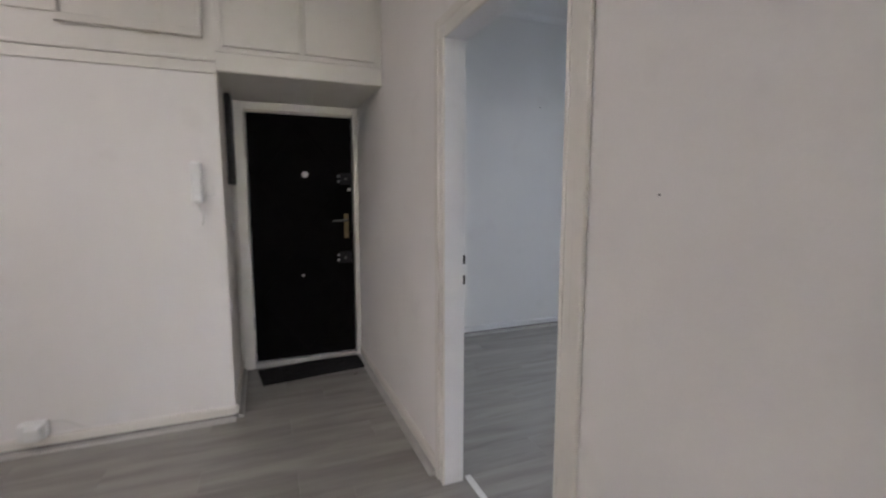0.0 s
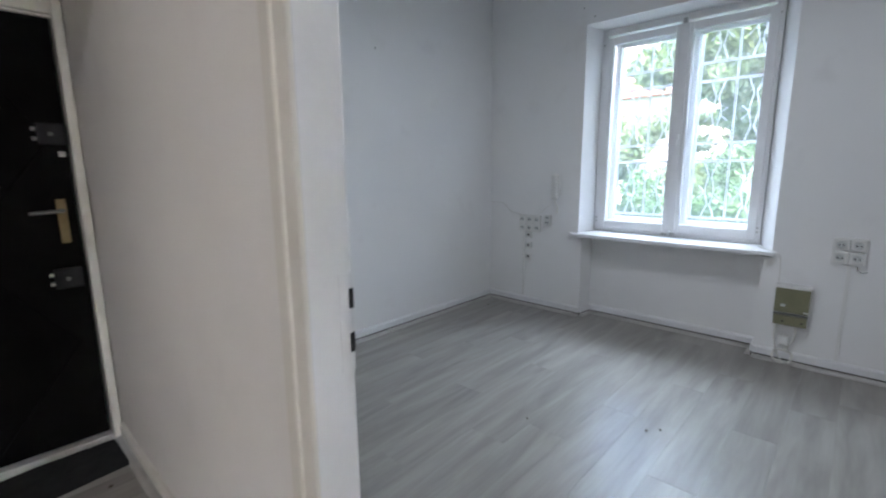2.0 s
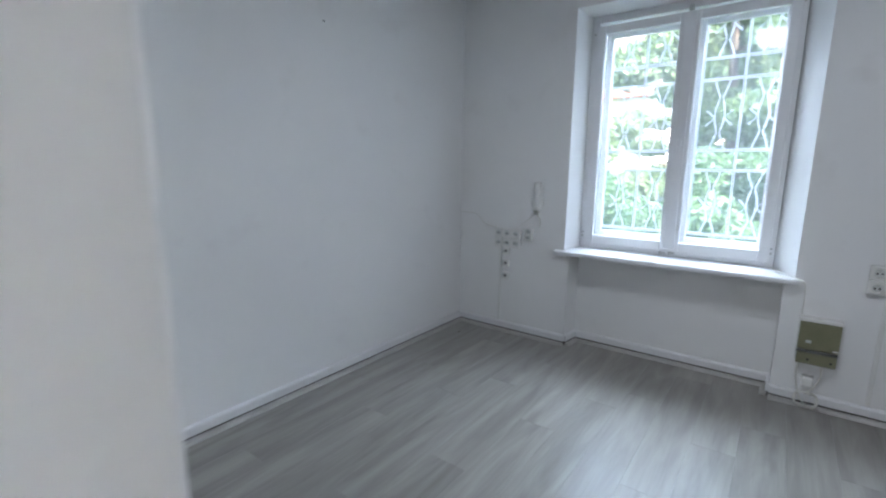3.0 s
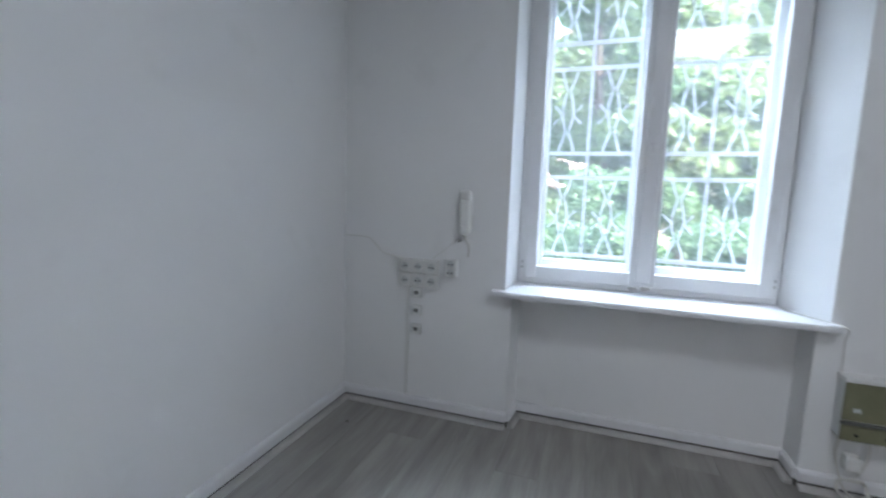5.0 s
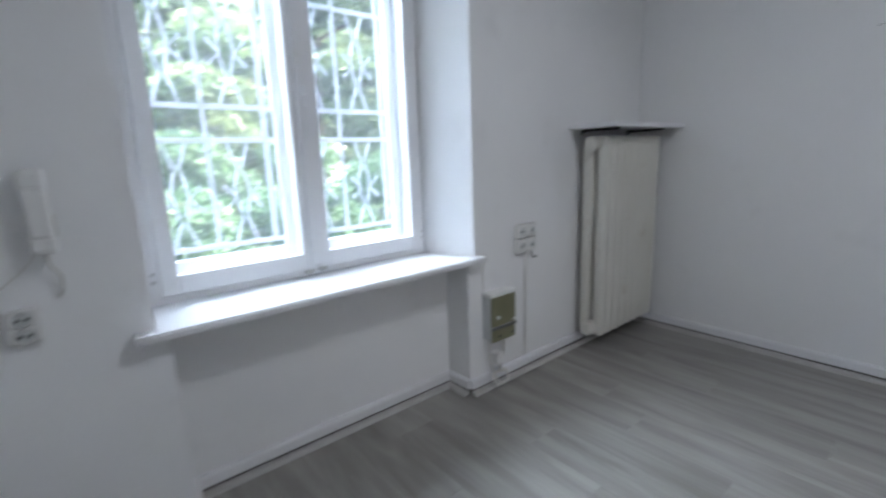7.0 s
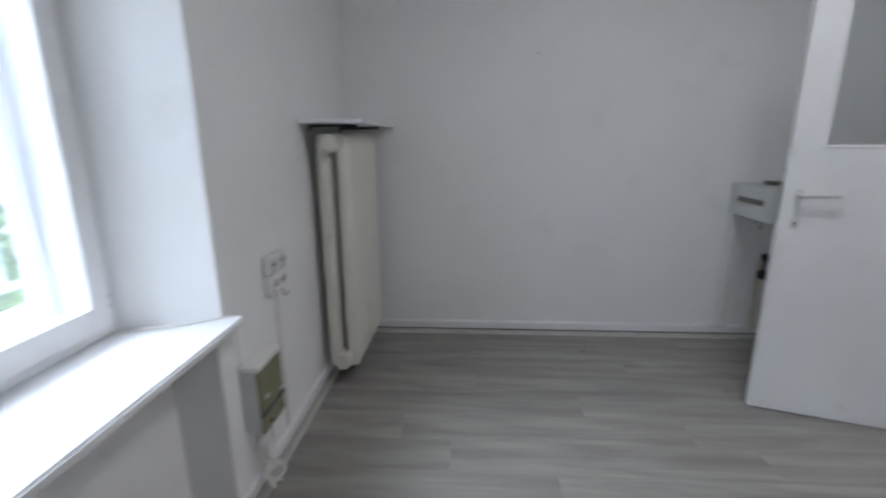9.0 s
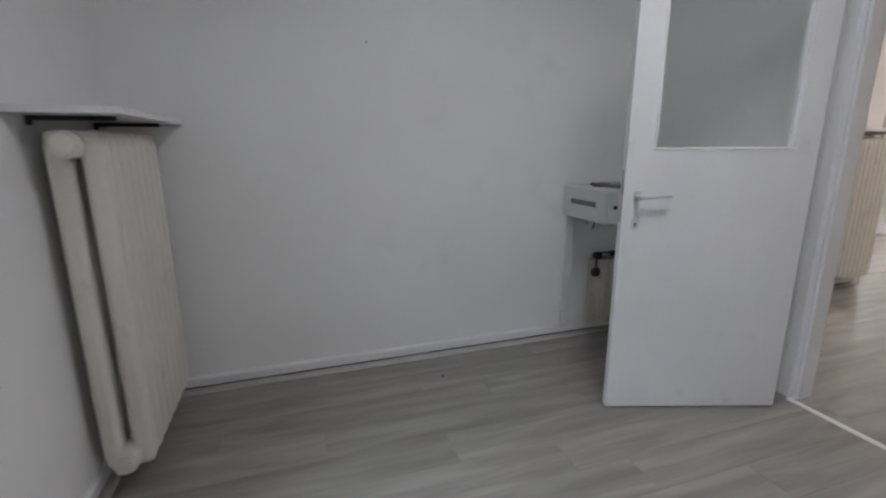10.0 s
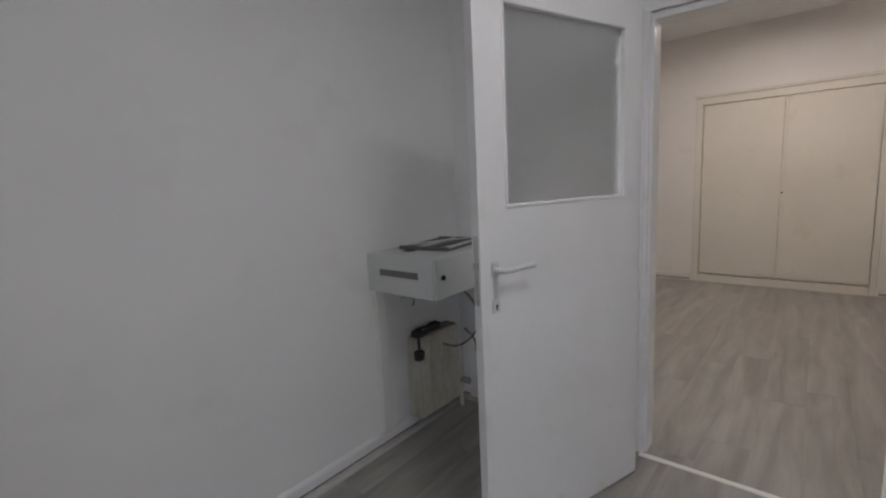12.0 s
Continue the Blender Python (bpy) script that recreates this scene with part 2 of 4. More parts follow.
def tube(bm, pts, r, n=6):
    pts = [Vector(p) for p in pts]
    rings = []
    for i, p in enumerate(pts):
        d = (pts[min(i + 1, len(pts) - 1)] - pts[max(i - 1, 0)]).normalized()
        q = d.to_track_quat("Z", "Y")
        rings.append([bm.verts.new(p + q @ Vector((r * math.cos(6.2832 * k / n), r * math.sin(6.2832 * k / n), 0))) for k in range(n)])
    for a, b in zip(rings, rings[1:]):
        for k in range(n):
            bm.faces.new((a[k], a[(k + 1) % n], b[(k + 1) % n], b[k]))
    bm.faces.new(rings[0][::-1]), bm.faces.new(rings[-1])
    return bm


def smooth_path(pts, steps=8):
    """Catmull-Rom through the points."""
    pts = [Vector(p) for p in pts]
    pts = [2 * pts[0] - pts[1], *pts, 2 * pts[-1] - pts[-2]]
    out = []
    for i in range(1, len(pts) - 2):
        p0, p1, p2, p3 = pts[i - 1:i + 3]
        for k in range(steps):
            t = k / steps
            out.append(0.5 * (2 * p1 + (p2 - p0) * t + (2 * p0 - 5 * p1 + 4 * p2 - p3) * t * t + (3 * p1 - p0 - 3 * p2 + p3) * t ** 3))
    return [*out, pts[-2]]


def part(name, bm, material, parent=None, label="", smooth=False):
    me = bpy.data.meshes.new(name)
    bmesh.ops.recalc_face_normals(bm, faces=bm.faces[:])
    bm.to_mesh(me)
    bm.free()
    me.materials.append(material)
    if smooth:
        for f in me.polygons:
            f.use_smooth = True
    ob = new(name, me)
    if parent:
        ob.parent = parent
    return tagged(ob, label)


def thing(name, label, category, at=(0, 0, 0), group="", rz=0.0):
    """An Empty at the base of a thing; its parts are built in its own coordinates."""
    ob = new(name)
    ob.matrix_basis = pose(*at, 0, 0, rz)
    return tagged(ob, label, category, group)


def structure(name, bm, material, label, category):
    return tagged(part(name, bm, material), label, category, kind="structure")


B = bmesh.new

# ---- the plan, in metres ----
XE, XW, YS, YN, ZC = 1.38, 4.49, 0.70, 4.60, 2.98      # the room
XH, HW, HS, HN, HC = 1.29, -2.56, 0.58, 3.655, 2.85    # the hall
DY0, DY1, DZ = 1.787, 2.605, 1.965                        # the doorway between them
WY0, WY1, WZ0, WZ1 = 2.40, 3.64, 0.74, 2.42            # the window

# walls of the room
bm = B()
box(bm, XH, -0.2, 0, XE, DY0 - 0.06, 3.2), box(bm, XH, DY1 + 0.08, 0, XE, 4.9, 3.2), box(bm, XH, DY0 - 0.06, DZ + 0.06, XE, DY1 + 0.08, 3.2)
wall_w = structure("wall_west", bm, PLASTER, "white painted partition wall with the doorway", "wall")
# the window wall: splayed reveals and a shallow recess under the sill
bm = B()
prism(bm, [(XW, YN), (XW, 3.66), (4.78, WY1), (5.0, WY1), (5.0, YN + 0.3), (XW, YN + 0.3)], 0.70, WZ1)
prism(bm, [(XW, YS - 0.3), (5.0, YS - 0.3), (5.0, WY0), (4.78, WY0), (XW, 2.29)], 0.70, WZ1)
prism(bm, [(XW, YN + 0.3), (XW, 3.625), (4.655, 3.605), (4.655, 2.335), (XW, 2.335), (XW, YS - 0.3), (5.0, YS - 0.3), (5.0, YN + 0.3)], -1.2, 0.70)
prism(bm, [(XW, YS - 0.3), (5.0, YS - 0.3), (5.0, YN + 0.3), (XW, YN + 0.3)], WZ1, 3.2)
structure("wall_east", bm, PLASTER, "white painted outer wall with a deep window recess", "wall")
structure("wall_north", box(B(), XE, YN, 0, XW, YN + 0.3, 3.2), PLASTER, "plain white painted wall", "wall")
structure("wall_south", box(B(), XE, YS - 0.12, 0, XW, YS, 3.2), PLASTER, "plain white painted wall", "wall")
bm = box(B(), XE, YS, ZC, XW, YN, 3.2)
for a, b in (((XE, YN), (XW, YN)), ((XW, YN), (XW, YS)), ((XW, YS), (XE, YS)), ((XE, YS), (XE, YN))):
    # hollow cove between wall and ceiling
    d = Vector((b[0] - a[0], b[1] - a[1], 0)).normalized()
    inn = Vector((d.y, -d.x, 0))
    prof = [(0.0, ZC + 0.01)] + [(0.07 - 0.07 * math.sin(k * math.pi / 8), ZC - 0.07 + 0.07 * math.cos(k * math.pi / 8) - 0.0) for k in range(5)][::-1] + [(0.07, ZC + 0.01)]
    ra = [bm.verts.new(Vector((*a, 0)) + inn * u + Vector((0, 0, z))) for u, z in prof]
    rb = [bm.verts.new(Vector((*b, 0)) + inn * u + Vector((0, 0, z))) for u, z in prof]
    for k in range(len(prof) - 1):
        bm.faces.new((ra[k], ra[k + 1], rb[k + 1], rb[k]))
structure("ceiling", bm, CEIL, "white ceiling with a small cove", "ceiling")

# walls of the hall
structure("wall_hall_skin", box(box(box(B(), XH - 0.006, HS, 0, XH - 0.002, DY0 - 0.06, HC), XH - 0.006, DY1 + 0.08, 0, XH - 0.002, 4.6, HC), XH - 0.006, DY0 - 0.06, DZ + 0.06, XH - 0.002, DY1 + 0.08, HC), PLASTER_HALL, "white plaster of the hall side, warm light tinted in", "wall")
structure("wall_hall_north", box(B(), HW - 0.2, HN, 0, 0.36, 4.9, 2.0), PLASTER_HALL, "white wall beside the entrance niche, warm light tinted in", "wall")
structure("wall_niche", box(B(), 0.36, 4.56, 0, XH, 4.9, 2.0), PLASTER_HALL, "plaster behind the entrance door", "wall")
bm = box(B(), HW - 0.2, HN + 0.002, 2.0, XH - 0.006, 4.9, 3.2)
structure("wall_bulkhead", bm, CREAM, "cream painted bulkhead of the overhead storage", "wall")
# west wall with the cupboard recess
bm = B()
box(bm, HW - 0.2, HS - 0.15, 0, HW, 1.22, 3.2), box(bm, HW - 0.2, 2.86, 0, HW, HN, 3.2), box(bm, HW - 0.2, 1.22, 2.14, HW, 2.86, 3.2)
structure("wall_hall_west", bm, PLASTER_HALL, "white end wall of the hall, warm light tinted in", "wall")
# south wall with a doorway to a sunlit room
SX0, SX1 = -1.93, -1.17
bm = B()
# the opening at x -0.1 to 0.85 is unseen, added to pass light
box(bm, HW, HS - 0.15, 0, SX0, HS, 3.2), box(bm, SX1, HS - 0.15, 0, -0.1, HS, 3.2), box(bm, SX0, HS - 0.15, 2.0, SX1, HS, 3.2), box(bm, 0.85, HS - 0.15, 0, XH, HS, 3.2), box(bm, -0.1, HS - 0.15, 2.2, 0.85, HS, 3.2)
structure("wall_hall_south", bm, PLASTER_HALL, "white wall, warm light tinted in, with a doorway and an unseen added opening", "wall")
structure("ceiling_hall", box(B(), HW, HS, HC, XH - 0.006, HN, 3.2), CEIL, "white hall ceiling", "ceiling")
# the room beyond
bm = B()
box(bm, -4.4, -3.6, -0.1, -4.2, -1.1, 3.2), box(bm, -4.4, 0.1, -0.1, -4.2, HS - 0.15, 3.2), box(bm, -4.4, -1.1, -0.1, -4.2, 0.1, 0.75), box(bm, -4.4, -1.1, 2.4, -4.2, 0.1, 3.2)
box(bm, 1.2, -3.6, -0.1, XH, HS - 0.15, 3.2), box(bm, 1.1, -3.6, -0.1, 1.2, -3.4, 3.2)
# unseen south window hole and x -1.1 partition, added to steer the lamp's light
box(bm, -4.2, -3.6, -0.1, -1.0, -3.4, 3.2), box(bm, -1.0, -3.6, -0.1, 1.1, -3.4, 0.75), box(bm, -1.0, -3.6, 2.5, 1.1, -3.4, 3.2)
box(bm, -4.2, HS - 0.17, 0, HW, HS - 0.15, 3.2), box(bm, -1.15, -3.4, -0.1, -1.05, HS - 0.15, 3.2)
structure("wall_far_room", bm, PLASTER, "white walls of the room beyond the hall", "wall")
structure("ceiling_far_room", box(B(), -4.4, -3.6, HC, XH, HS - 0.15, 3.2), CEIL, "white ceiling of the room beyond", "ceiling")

# ---- skirting and thresholds ----
def skirting(name, a, b, material, parent_label, high=0.085, thick=0.018):
    """Painted skirting with a rounded top, and a grey laminate strip set before it; the room lies to the right of a -> b."""
    a, b = Vector((*a, 0)), Vector((*b, 0))
    d = (b - a).normalized()
    inn = Vector((d.y, -d.x, 0))
    base = thing(name, parent_label, "baseboard")
    base["kind"] = "structure"
    for nm, prof, mat in (("skirting_board", [(0.0, 0.034), (thick, 0.034), (thick, high - 0.012), (thick - 0.006, high - 0.003), (0.0, high)], material),
                          # dark strip paints the shade in the gap under the board
                          ("shadow_gap", [(0.0, 0.002), (0.010, 0.002), (0.010, 0.034), (0.0, 0.034)], SUBFLOOR),
                          ("floor_strip", [(0.011, 0.0), (0.045, 0.0), (0.045, 0.006), (0.039, 0.014), (0.028, 0.02), (0.016, 0.022), (0.011, 0.022)], SHOE)):
        bm = B()
        ra, rb = [[bm.verts.new(p + inn * u + Vector((0, 0, z))) for u, z in prof] for p in (a, b)]
        n = len(prof)
        for k in range(n):
            bm.faces.new((ra[k], ra[(k + 1) % n], rb[(k + 1) % n], rb[k]))
        bm.faces.new(ra[::-1]), bm.faces.new(rb)
        part(nm, bm, mat, base)


ROOM = "white painted skirting with a grey floor strip"
for a, b in (((XE, YN), (XW, YN)), ((XW, YN), (XW, 3.625)), ((XW, 3.625), (4.655, 3.605)), ((4.655, 3.605), (4.655, 2.335)), ((4.655, 2.335), (XW, 2.335)), ((XW, 2.335), (XW, YS)), ((XW, YS), (XE, YS)), ((XE, YS), (XE, DY0 - 0.1)), ((XE, DY1 + 0.14), (XE, YN))):
    skirting("baseboard", a, b, GLOSS, ROOM)
HALL = "off-white skirting with a grey floor strip in the hall"
for a, b in (((-2.5, HN), (0.36, HN)), ((0.36, HN), (0.36, 4.44)), ((XH - 0.006, 4.44), (XH - 0.006, DY1 + 0.09)), ((XH - 0.006, DY0 - 0.09), (XH - 0.006, HS)), ((-0.1, HS), (SX1 + 0.07, HS)), ((SX0 - 0.07, HS), (HW, HS)), ((HW, HS), (HW, 1.2)), ((HW, 2.88), (HW, HN))):
    skirting("baseboard", a, b, CREAM, HALL)
structure("threshold", box(B(), 1.392, DY0 - 0.025, 0.0, 1.422, DY1 + 0.025, 0.009, 0.003), PLASTIC, "pale floor joining strip in the doorway", "threshold")


# ---- doorway and its frame ----
def door_frame(name, label, y0, y1, top):
    fr = thing(name, label, "door frame")
    fr["kind"] = "structure"
    rb = 1.375
    for ya, yb, za, zb_ in ((y0 - 0.058, y0, y0 - 0.058, y0 - 0.012), (y1, y1 + 0.078, y1 + 0.05, y1 + 0.078)):
        part("jamb", box(B(), XH - 0.012, ya, 0, rb, yb, top + 0.03, 0.004), GLOSS, fr)
        part("rebate", box(B(), rb, za, 0, XE + 0.008, zb_, top + 0.058, 0.003), GLOSS, fr)
    part("head", box(B(), XH - 0.012, y0, top, rb, y1, top + 0.03, 0.004), GLOSS, fr)
    part("head_rebate", box(B(), rb, y0 - 0.03, top + 0.03, XE + 0.008, y1 + 0.03, top + 0.058, 0.003), GLOSS, fr)
    for x, s, mat, o in ((XH - 0.006, -1, CREAM, 0.0), (XE, 1, GLOSS, 0.03)):
        for w0, w1, t in ((0.012, 0.085, 0.010), (0.05, 0.09, 0.017), (0.0, 0.014, 0.014)):
            for ya, yb in ((y0 - w1 - o, y0 - w0 - o), (y1 + w0 + o * 1.67, y1 + w1 + o * 1.67)):
                part("casing", box(B(), x + 0.001 * s, ya, 0, x + s * t, yb, top + w1 + o, 0.004), mat, fr)
            part("casing", box(B(), x + 0.001 * s, y0 - w0 - o, top + w0 + o, x + s * (t - 0.001), y1 + w0 + o, top + w1 + o, 0.004), mat, fr)
    return fr


frame_room = door_frame("door_frame", "white gloss door frame with stepped casings", DY0, DY1, DZ)
part("strike_plate", box(B(), 1.345, DY1 - 0.0012, 0.90, 1.3752, DY1 + 0.002, 1.10), GLOSS, frame_room, "painted-over strike plate")
for z0, z1 in ((1.028, 1.068), (0.938, 0.978)):
    part("latch_hole", box(B(), 1.366, DY1 - 0.002, z0, 1.3765, DY1 + 0.006, z1), HOLE, frame_room, "dark latch opening")

# the open leaf with its frosted pane
LW, LZ = 0.827, 2.0
leaf = thing("door", "white gloss wooden door standing open, frosted upper pane", "door", (1.554, 1.79, 0.0), rz=math.degrees(math.atan2(-0.259, 0.786)))
g0, g1, gz0, gz1 = 0.098, LW - 0.112, 1.243, 1.888
for nm, x0, z0, x1, z1 in (("lower_panel", 0, 0.012, LW, gz0), ("top_rail", 0, gz1, LW, LZ), ("hinge_stile", 0, gz0, g0, gz1), ("lock_stile", g1, gz0, LW, gz1)):
    part(nm, box(B(), x0, -0.04, z0, x1, 0.0, z1), GLOSS, leaf)
for x0, z0, x1, z1 in ((g0, gz0, g1, gz0 + 0.012), (g0, gz1 - 0.012, g1, gz1), (g0, gz0 + 0.012, g0 + 0.012, gz1 - 0.012), (g1 - 0.012, gz0 + 0.012, g1, gz1 - 0.012)):
    part("glazing_bead", box(B(), x0, -0.043, z0, x1, 0.004, z1, 0.003), GLOSS, leaf)
part("pane", box(B(), g0 + 0.006, -0.024, gz0 + 0.006, g1 - 0.006, -0.018, gz1 - 0.006), FROST, leaf, "sandblasted glass pane").visible_shadow = False
part("lock_edge_plate", box(B(), LW - 0.001, -0.031, 0.93, LW + 0.002, -0.009, 1.16), STEEL, leaf, "painted lock forend")
part("latch_bolt", box(B(), LW, -0.027, 1.05, LW + 0.012, -0.013, 1.075, 0.003), STEEL, leaf)
hx = LW - 0.058
# plate and lever are white paint; the grey colour stands for their shading
part("handle_plate", box(box(box(B(), hx - 0.016, 0, 0.90, hx + 0.016, 0.006, 0.945, 0.003), hx - 0.009, 0, 0.94, hx + 0.009, 0.005, 1.03, 0.003), hx - 0.015, 0, 1.02, hx + 0.015, 0.006, 1.07, 0.003), GREYMET, leaf, "white painted handle plate, its shading put in as grey")
part("door_handle", tube(B(), smooth_path([(hx, 0, 1.045), (hx, 0.04, 1.045), (hx - 0.02, 0.052, 1.047), (hx - 0.07, 0.052, 1.05), (hx - 0.13, 0.05, 1.052)]), 0.0095, 10), GREYMET, leaf, "white painted lever handle, its shading put in as grey", True)
part("keyhole", rod(box(B(), hx - 0.0025, 0.004, 0.91, hx + 0.0025, 0.0075, 0.922), (hx, 0.004, 0.924), (hx, 0.0075, 0.924), 0.005), HOLE, leaf)
for z in (0.25, 1.75):
    part("hinge", rod(B(), (-0.012, -0.03, z), (-0.012, -0.03, z + 0.1), 0.009), GLOSS, leaf)


# ---- window ----
win = thing("window_1", "white painted double casement window with two sashes", "window")
win["kind"] = "structure"
fx = 4.75
zb, zt = WZ0 + 0.005, WZ1


def ring(bm, x0, x1, ya, yb, za, zc, w, wb=None, bev=0.004):
    wb = wb or w
    box(bm, x0, ya, za, x1, ya + w, zc, bev), box(bm, x0, yb - w, za, x1, yb, zc, bev)
    box(bm, x0, ya + w, za, x1, yb - w, za + wb, bev), box(bm, x0, ya + w, zc - w, x1, yb - w, zc, bev)
    return bm


part("window_frame", ring(B(), fx, 4.92, WY0, WY1, zb, zt, 0.05), GLOSS, win, "white painted box frame")
part("mullion", box(B(), fx + 0.02, 2.985, zb + 0.05, 4.92, 3.02, zt - 0.05), GLOSS, win)
for ya, yb in ((2.425, 3.000), (3.004, 3.60)):
    s = part("sash", ring(B(), fx - 0.012, fx + 0.03, ya, yb, 0.772, 2.35, 0.058, 0.072), GLOSS, win, "white inner sash")
    p = part("pane", box(B(), fx + 0.008, ya + 0.05, 0.835, fx + 0.012, yb - 0.05, 2.30), GLASS, s)
    p.visible_shadow = False
    s = part("sash", ring(B(), 4.87, 4.905, ya + 0.03, yb - 0.03, 0.80, 2.33, 0.045, 0.07), GLOSS, win, "white outer sash")
    p = part("pane", box(B(), 4.885, ya + 0.07, 0.865, 4.889, yb - 0.07, 2.29), GLASS, s)
    p.visible_shadow = False
part("astragal", box(B(), fx - 0.026, 2.965, 0.795, fx - 0.012, 3.035, 2.345, 0.005), GLOSS, win)
part("catch", box(box(B(), fx - 0.045, 2.982, 1.50, fx - 0.026, 3.012, 1.54, 0.004), fx - 0.04, 2.99, 1.46, fx - 0.03, 3.004, 1.5, 0.003), GLOSS, win, "painted sash catch")
for y, z in ((2.99, 0.768), (3.05, 0.763)):
    part("bolt", rod(box(B(), fx - 0.014, y - 0.03, z - 0.007, fx - 0.002, y + 0.015, z + 0.007, 0.003), (fx - 0.02, y, z), (fx - 0.002, y, z), 0.011), STEEL, win, "worn metal bolt")
part("top_catch", box(B(), fx - 0.03, 2.985, 2.345, fx - 0.005, 3.015, 2.385, 0.004), STEEL, win)
for z in (0.83, 0.86, 2.3):
    for y in (WY1 - 0.02, WY0 + 0.02):
        part("hinge_pin", rod(B(), (fx - 0.006, y, z), (fx + 0.002, y, z), 0.007), STEEL, win)
part("outer_sill", box(B(), 4.925, WY0 - 0.03, 0.70, 5.06, WY1 + 0.03, 0.735, 0.006), STEEL, win, "metal outer sill")
bm = B()
prism(bm, [(4.76, WY1 + 0.004), (XW, 3.668), (XW, 3.72), (4.425, 3.72), (4.425, 2.27), (XW, 2.27), (XW, 2.28), (4.76, WY0 - 0.004)], 0.714, 0.742)
bmesh.ops.bevel(bm, geom=[e for e in bm.edges if max(v.co.x for v in e.verts) < 4.43], offset=0.006, segments=2, affect="EDGES")
part("window_sill", bm, GLOSS, win, "thick white painted inner sill")

# iron grille outside
gr = thing("window_grille", "white painted ornamental iron window grille", "grille")
gx = 5.05
rails = [0.88, 1.34, 1.48, 1.96, 2.10, 2.56]
for z in rails:
    part("rail", box(B(), gx - 0.006, 2.17, z - 0.011, gx + 0.006, 3.84, z + 0.011, 0.002), GRILLE, gr)
for k, y in enumerate((3.82, 3.57, 3.32, 3.07, 2.945, 2.69, 2.44, 2.19)):
    w = 0.012 if k in (3, 4) else 0.009
    part("upright", box(B(), gx - 0.018, y - w, 0.88, gx - 0.006, y + w, 2.56, 0.002), GRILLE, gr)
for za, zc in ((0.88, 1.34), (1.48, 1.96), (2.10, 2.56)):
    for yc in (3.695, 3.445, 3.195, 2.815, 2.565, 2.315):
        h, zm = zc - za, za + 0.46 * (zc - za)
        for s in (-1, 1):
            # two bowed strands that near one another twice, and a pair of arms that cross at the waist
            pts = [(gx, yc + s * (0.009 + 0.034 * abs(math.cos(2 * math.pi * t)) ** 1.3 * (0.62 if 0.25 < t < 0.75 else 1.0)), za + h * t) for t in [k / 20 for k in range(21)]]
            part("scroll", tube(B(), pts, 0.007, 5), GRILLE, gr)
            part("arm", tube(B(), [(gx - 0.008, yc + s * 0.078, zm - 0.052), (gx - 0.008, yc + s * 0.028, zm), (gx - 0.008, yc + s * 0.078, zm + 0.052)], 0.0085, 5), GRILLE, gr)


# ---- radiators ----
def radiator(name, label, at, rz, sections, pitch, depth, z0, z1, caps=True):
    """Column radiator: sections along its x, two columns deep in y, against the wall at y = 0."""
    r = thing(name, label, "radiator", at, rz=rz)
    gap = 0.045
    for k in range(sections):
        x = (k + 0.5) * pitch
        for y0, y1 in ((gap, gap + depth * 0.42), (gap + depth * 0.58, gap + depth)):
            part("column", box(B(), x - pitch * 0.43, y0, z0 + 0.03, x + pitch * 0.43, y1, z1 - 0.03, min(0.02, pitch * 0.3)), RADPAINT, r, smooth=False)
        for z in (z0, z1 - 0.085):
            part("header", box(B(), x - pitch * 0.455, gap + 0.005, z, x + pitch * 0.455, gap + depth - 0.004, z + 0.085, 0.022), RADPAINT, r)
    ends = ((sections * pitch, 1), (0, -1))
    for xx, s in ends:
        for z in (z0 + 0.045, z1 - 0.045):
            part("end_cap", rod(rod(B(), (xx - 0.01 * s, gap + depth / 2, z), (xx + 0.035 * s, gap + depth / 2, z), 0.042, 24), (xx + 0.035 * s, gap + depth / 2, z), (xx + 0.052 * s, gap + depth / 2, z), 0.032, 8), RADPAINT, r, "round screwed plug")
    for z in (z0 + 0.16, z1 - 0.12):
        part("bracket", box(B(), pitch * 0.9, 0.001, z, pitch * 1.1, gap + 0.02, z + 0.02), RADPAINT, r)
    return r


radiator("radiator", "tall ivory column radiator in the corner under a shelf", (XW, 0.80, 0), 90, 8, 0.08, 0.165, 0.115, 1.32)
sh = thing("radiator_shelf", "white shelf board above the radiator", "shelf")
part("board", box(B(), 4.19, YS + 0.002, 1.365, XW - 0.002, 1.52, 1.388, 0.003), GLOSS, sh)
for y in (0.85, 1.38):
    part("bracket", box(box(B(), 4.25, y - 0.008, 1.350, XW - 0.002, y + 0.008, 1.364), XW - 0.014, y - 0.008, 1.335, XW - 0.002, y + 0.008, 1.35), HOLE, sh, "black shelf bracket")
radiator("radiator", "ivory column radiator on the hall wall", (-1.0, HS, 0), 0, 12, 0.057, 0.13, 0.14, 1.31)
sh = thing("radiator_shelf", "white shelf board above the hall radiator", "shelf")
part("board", box(B(), -1.04, HS + 0.002, 1.362, -0.28, HS + 0.22, 1.39, 0.003), GLOSS, sh)
part("bracket", box(B(), -0.9, HS + 0.002, 1.335, -0.88, HS + 0.18, 1.361), GLOSS, sh)


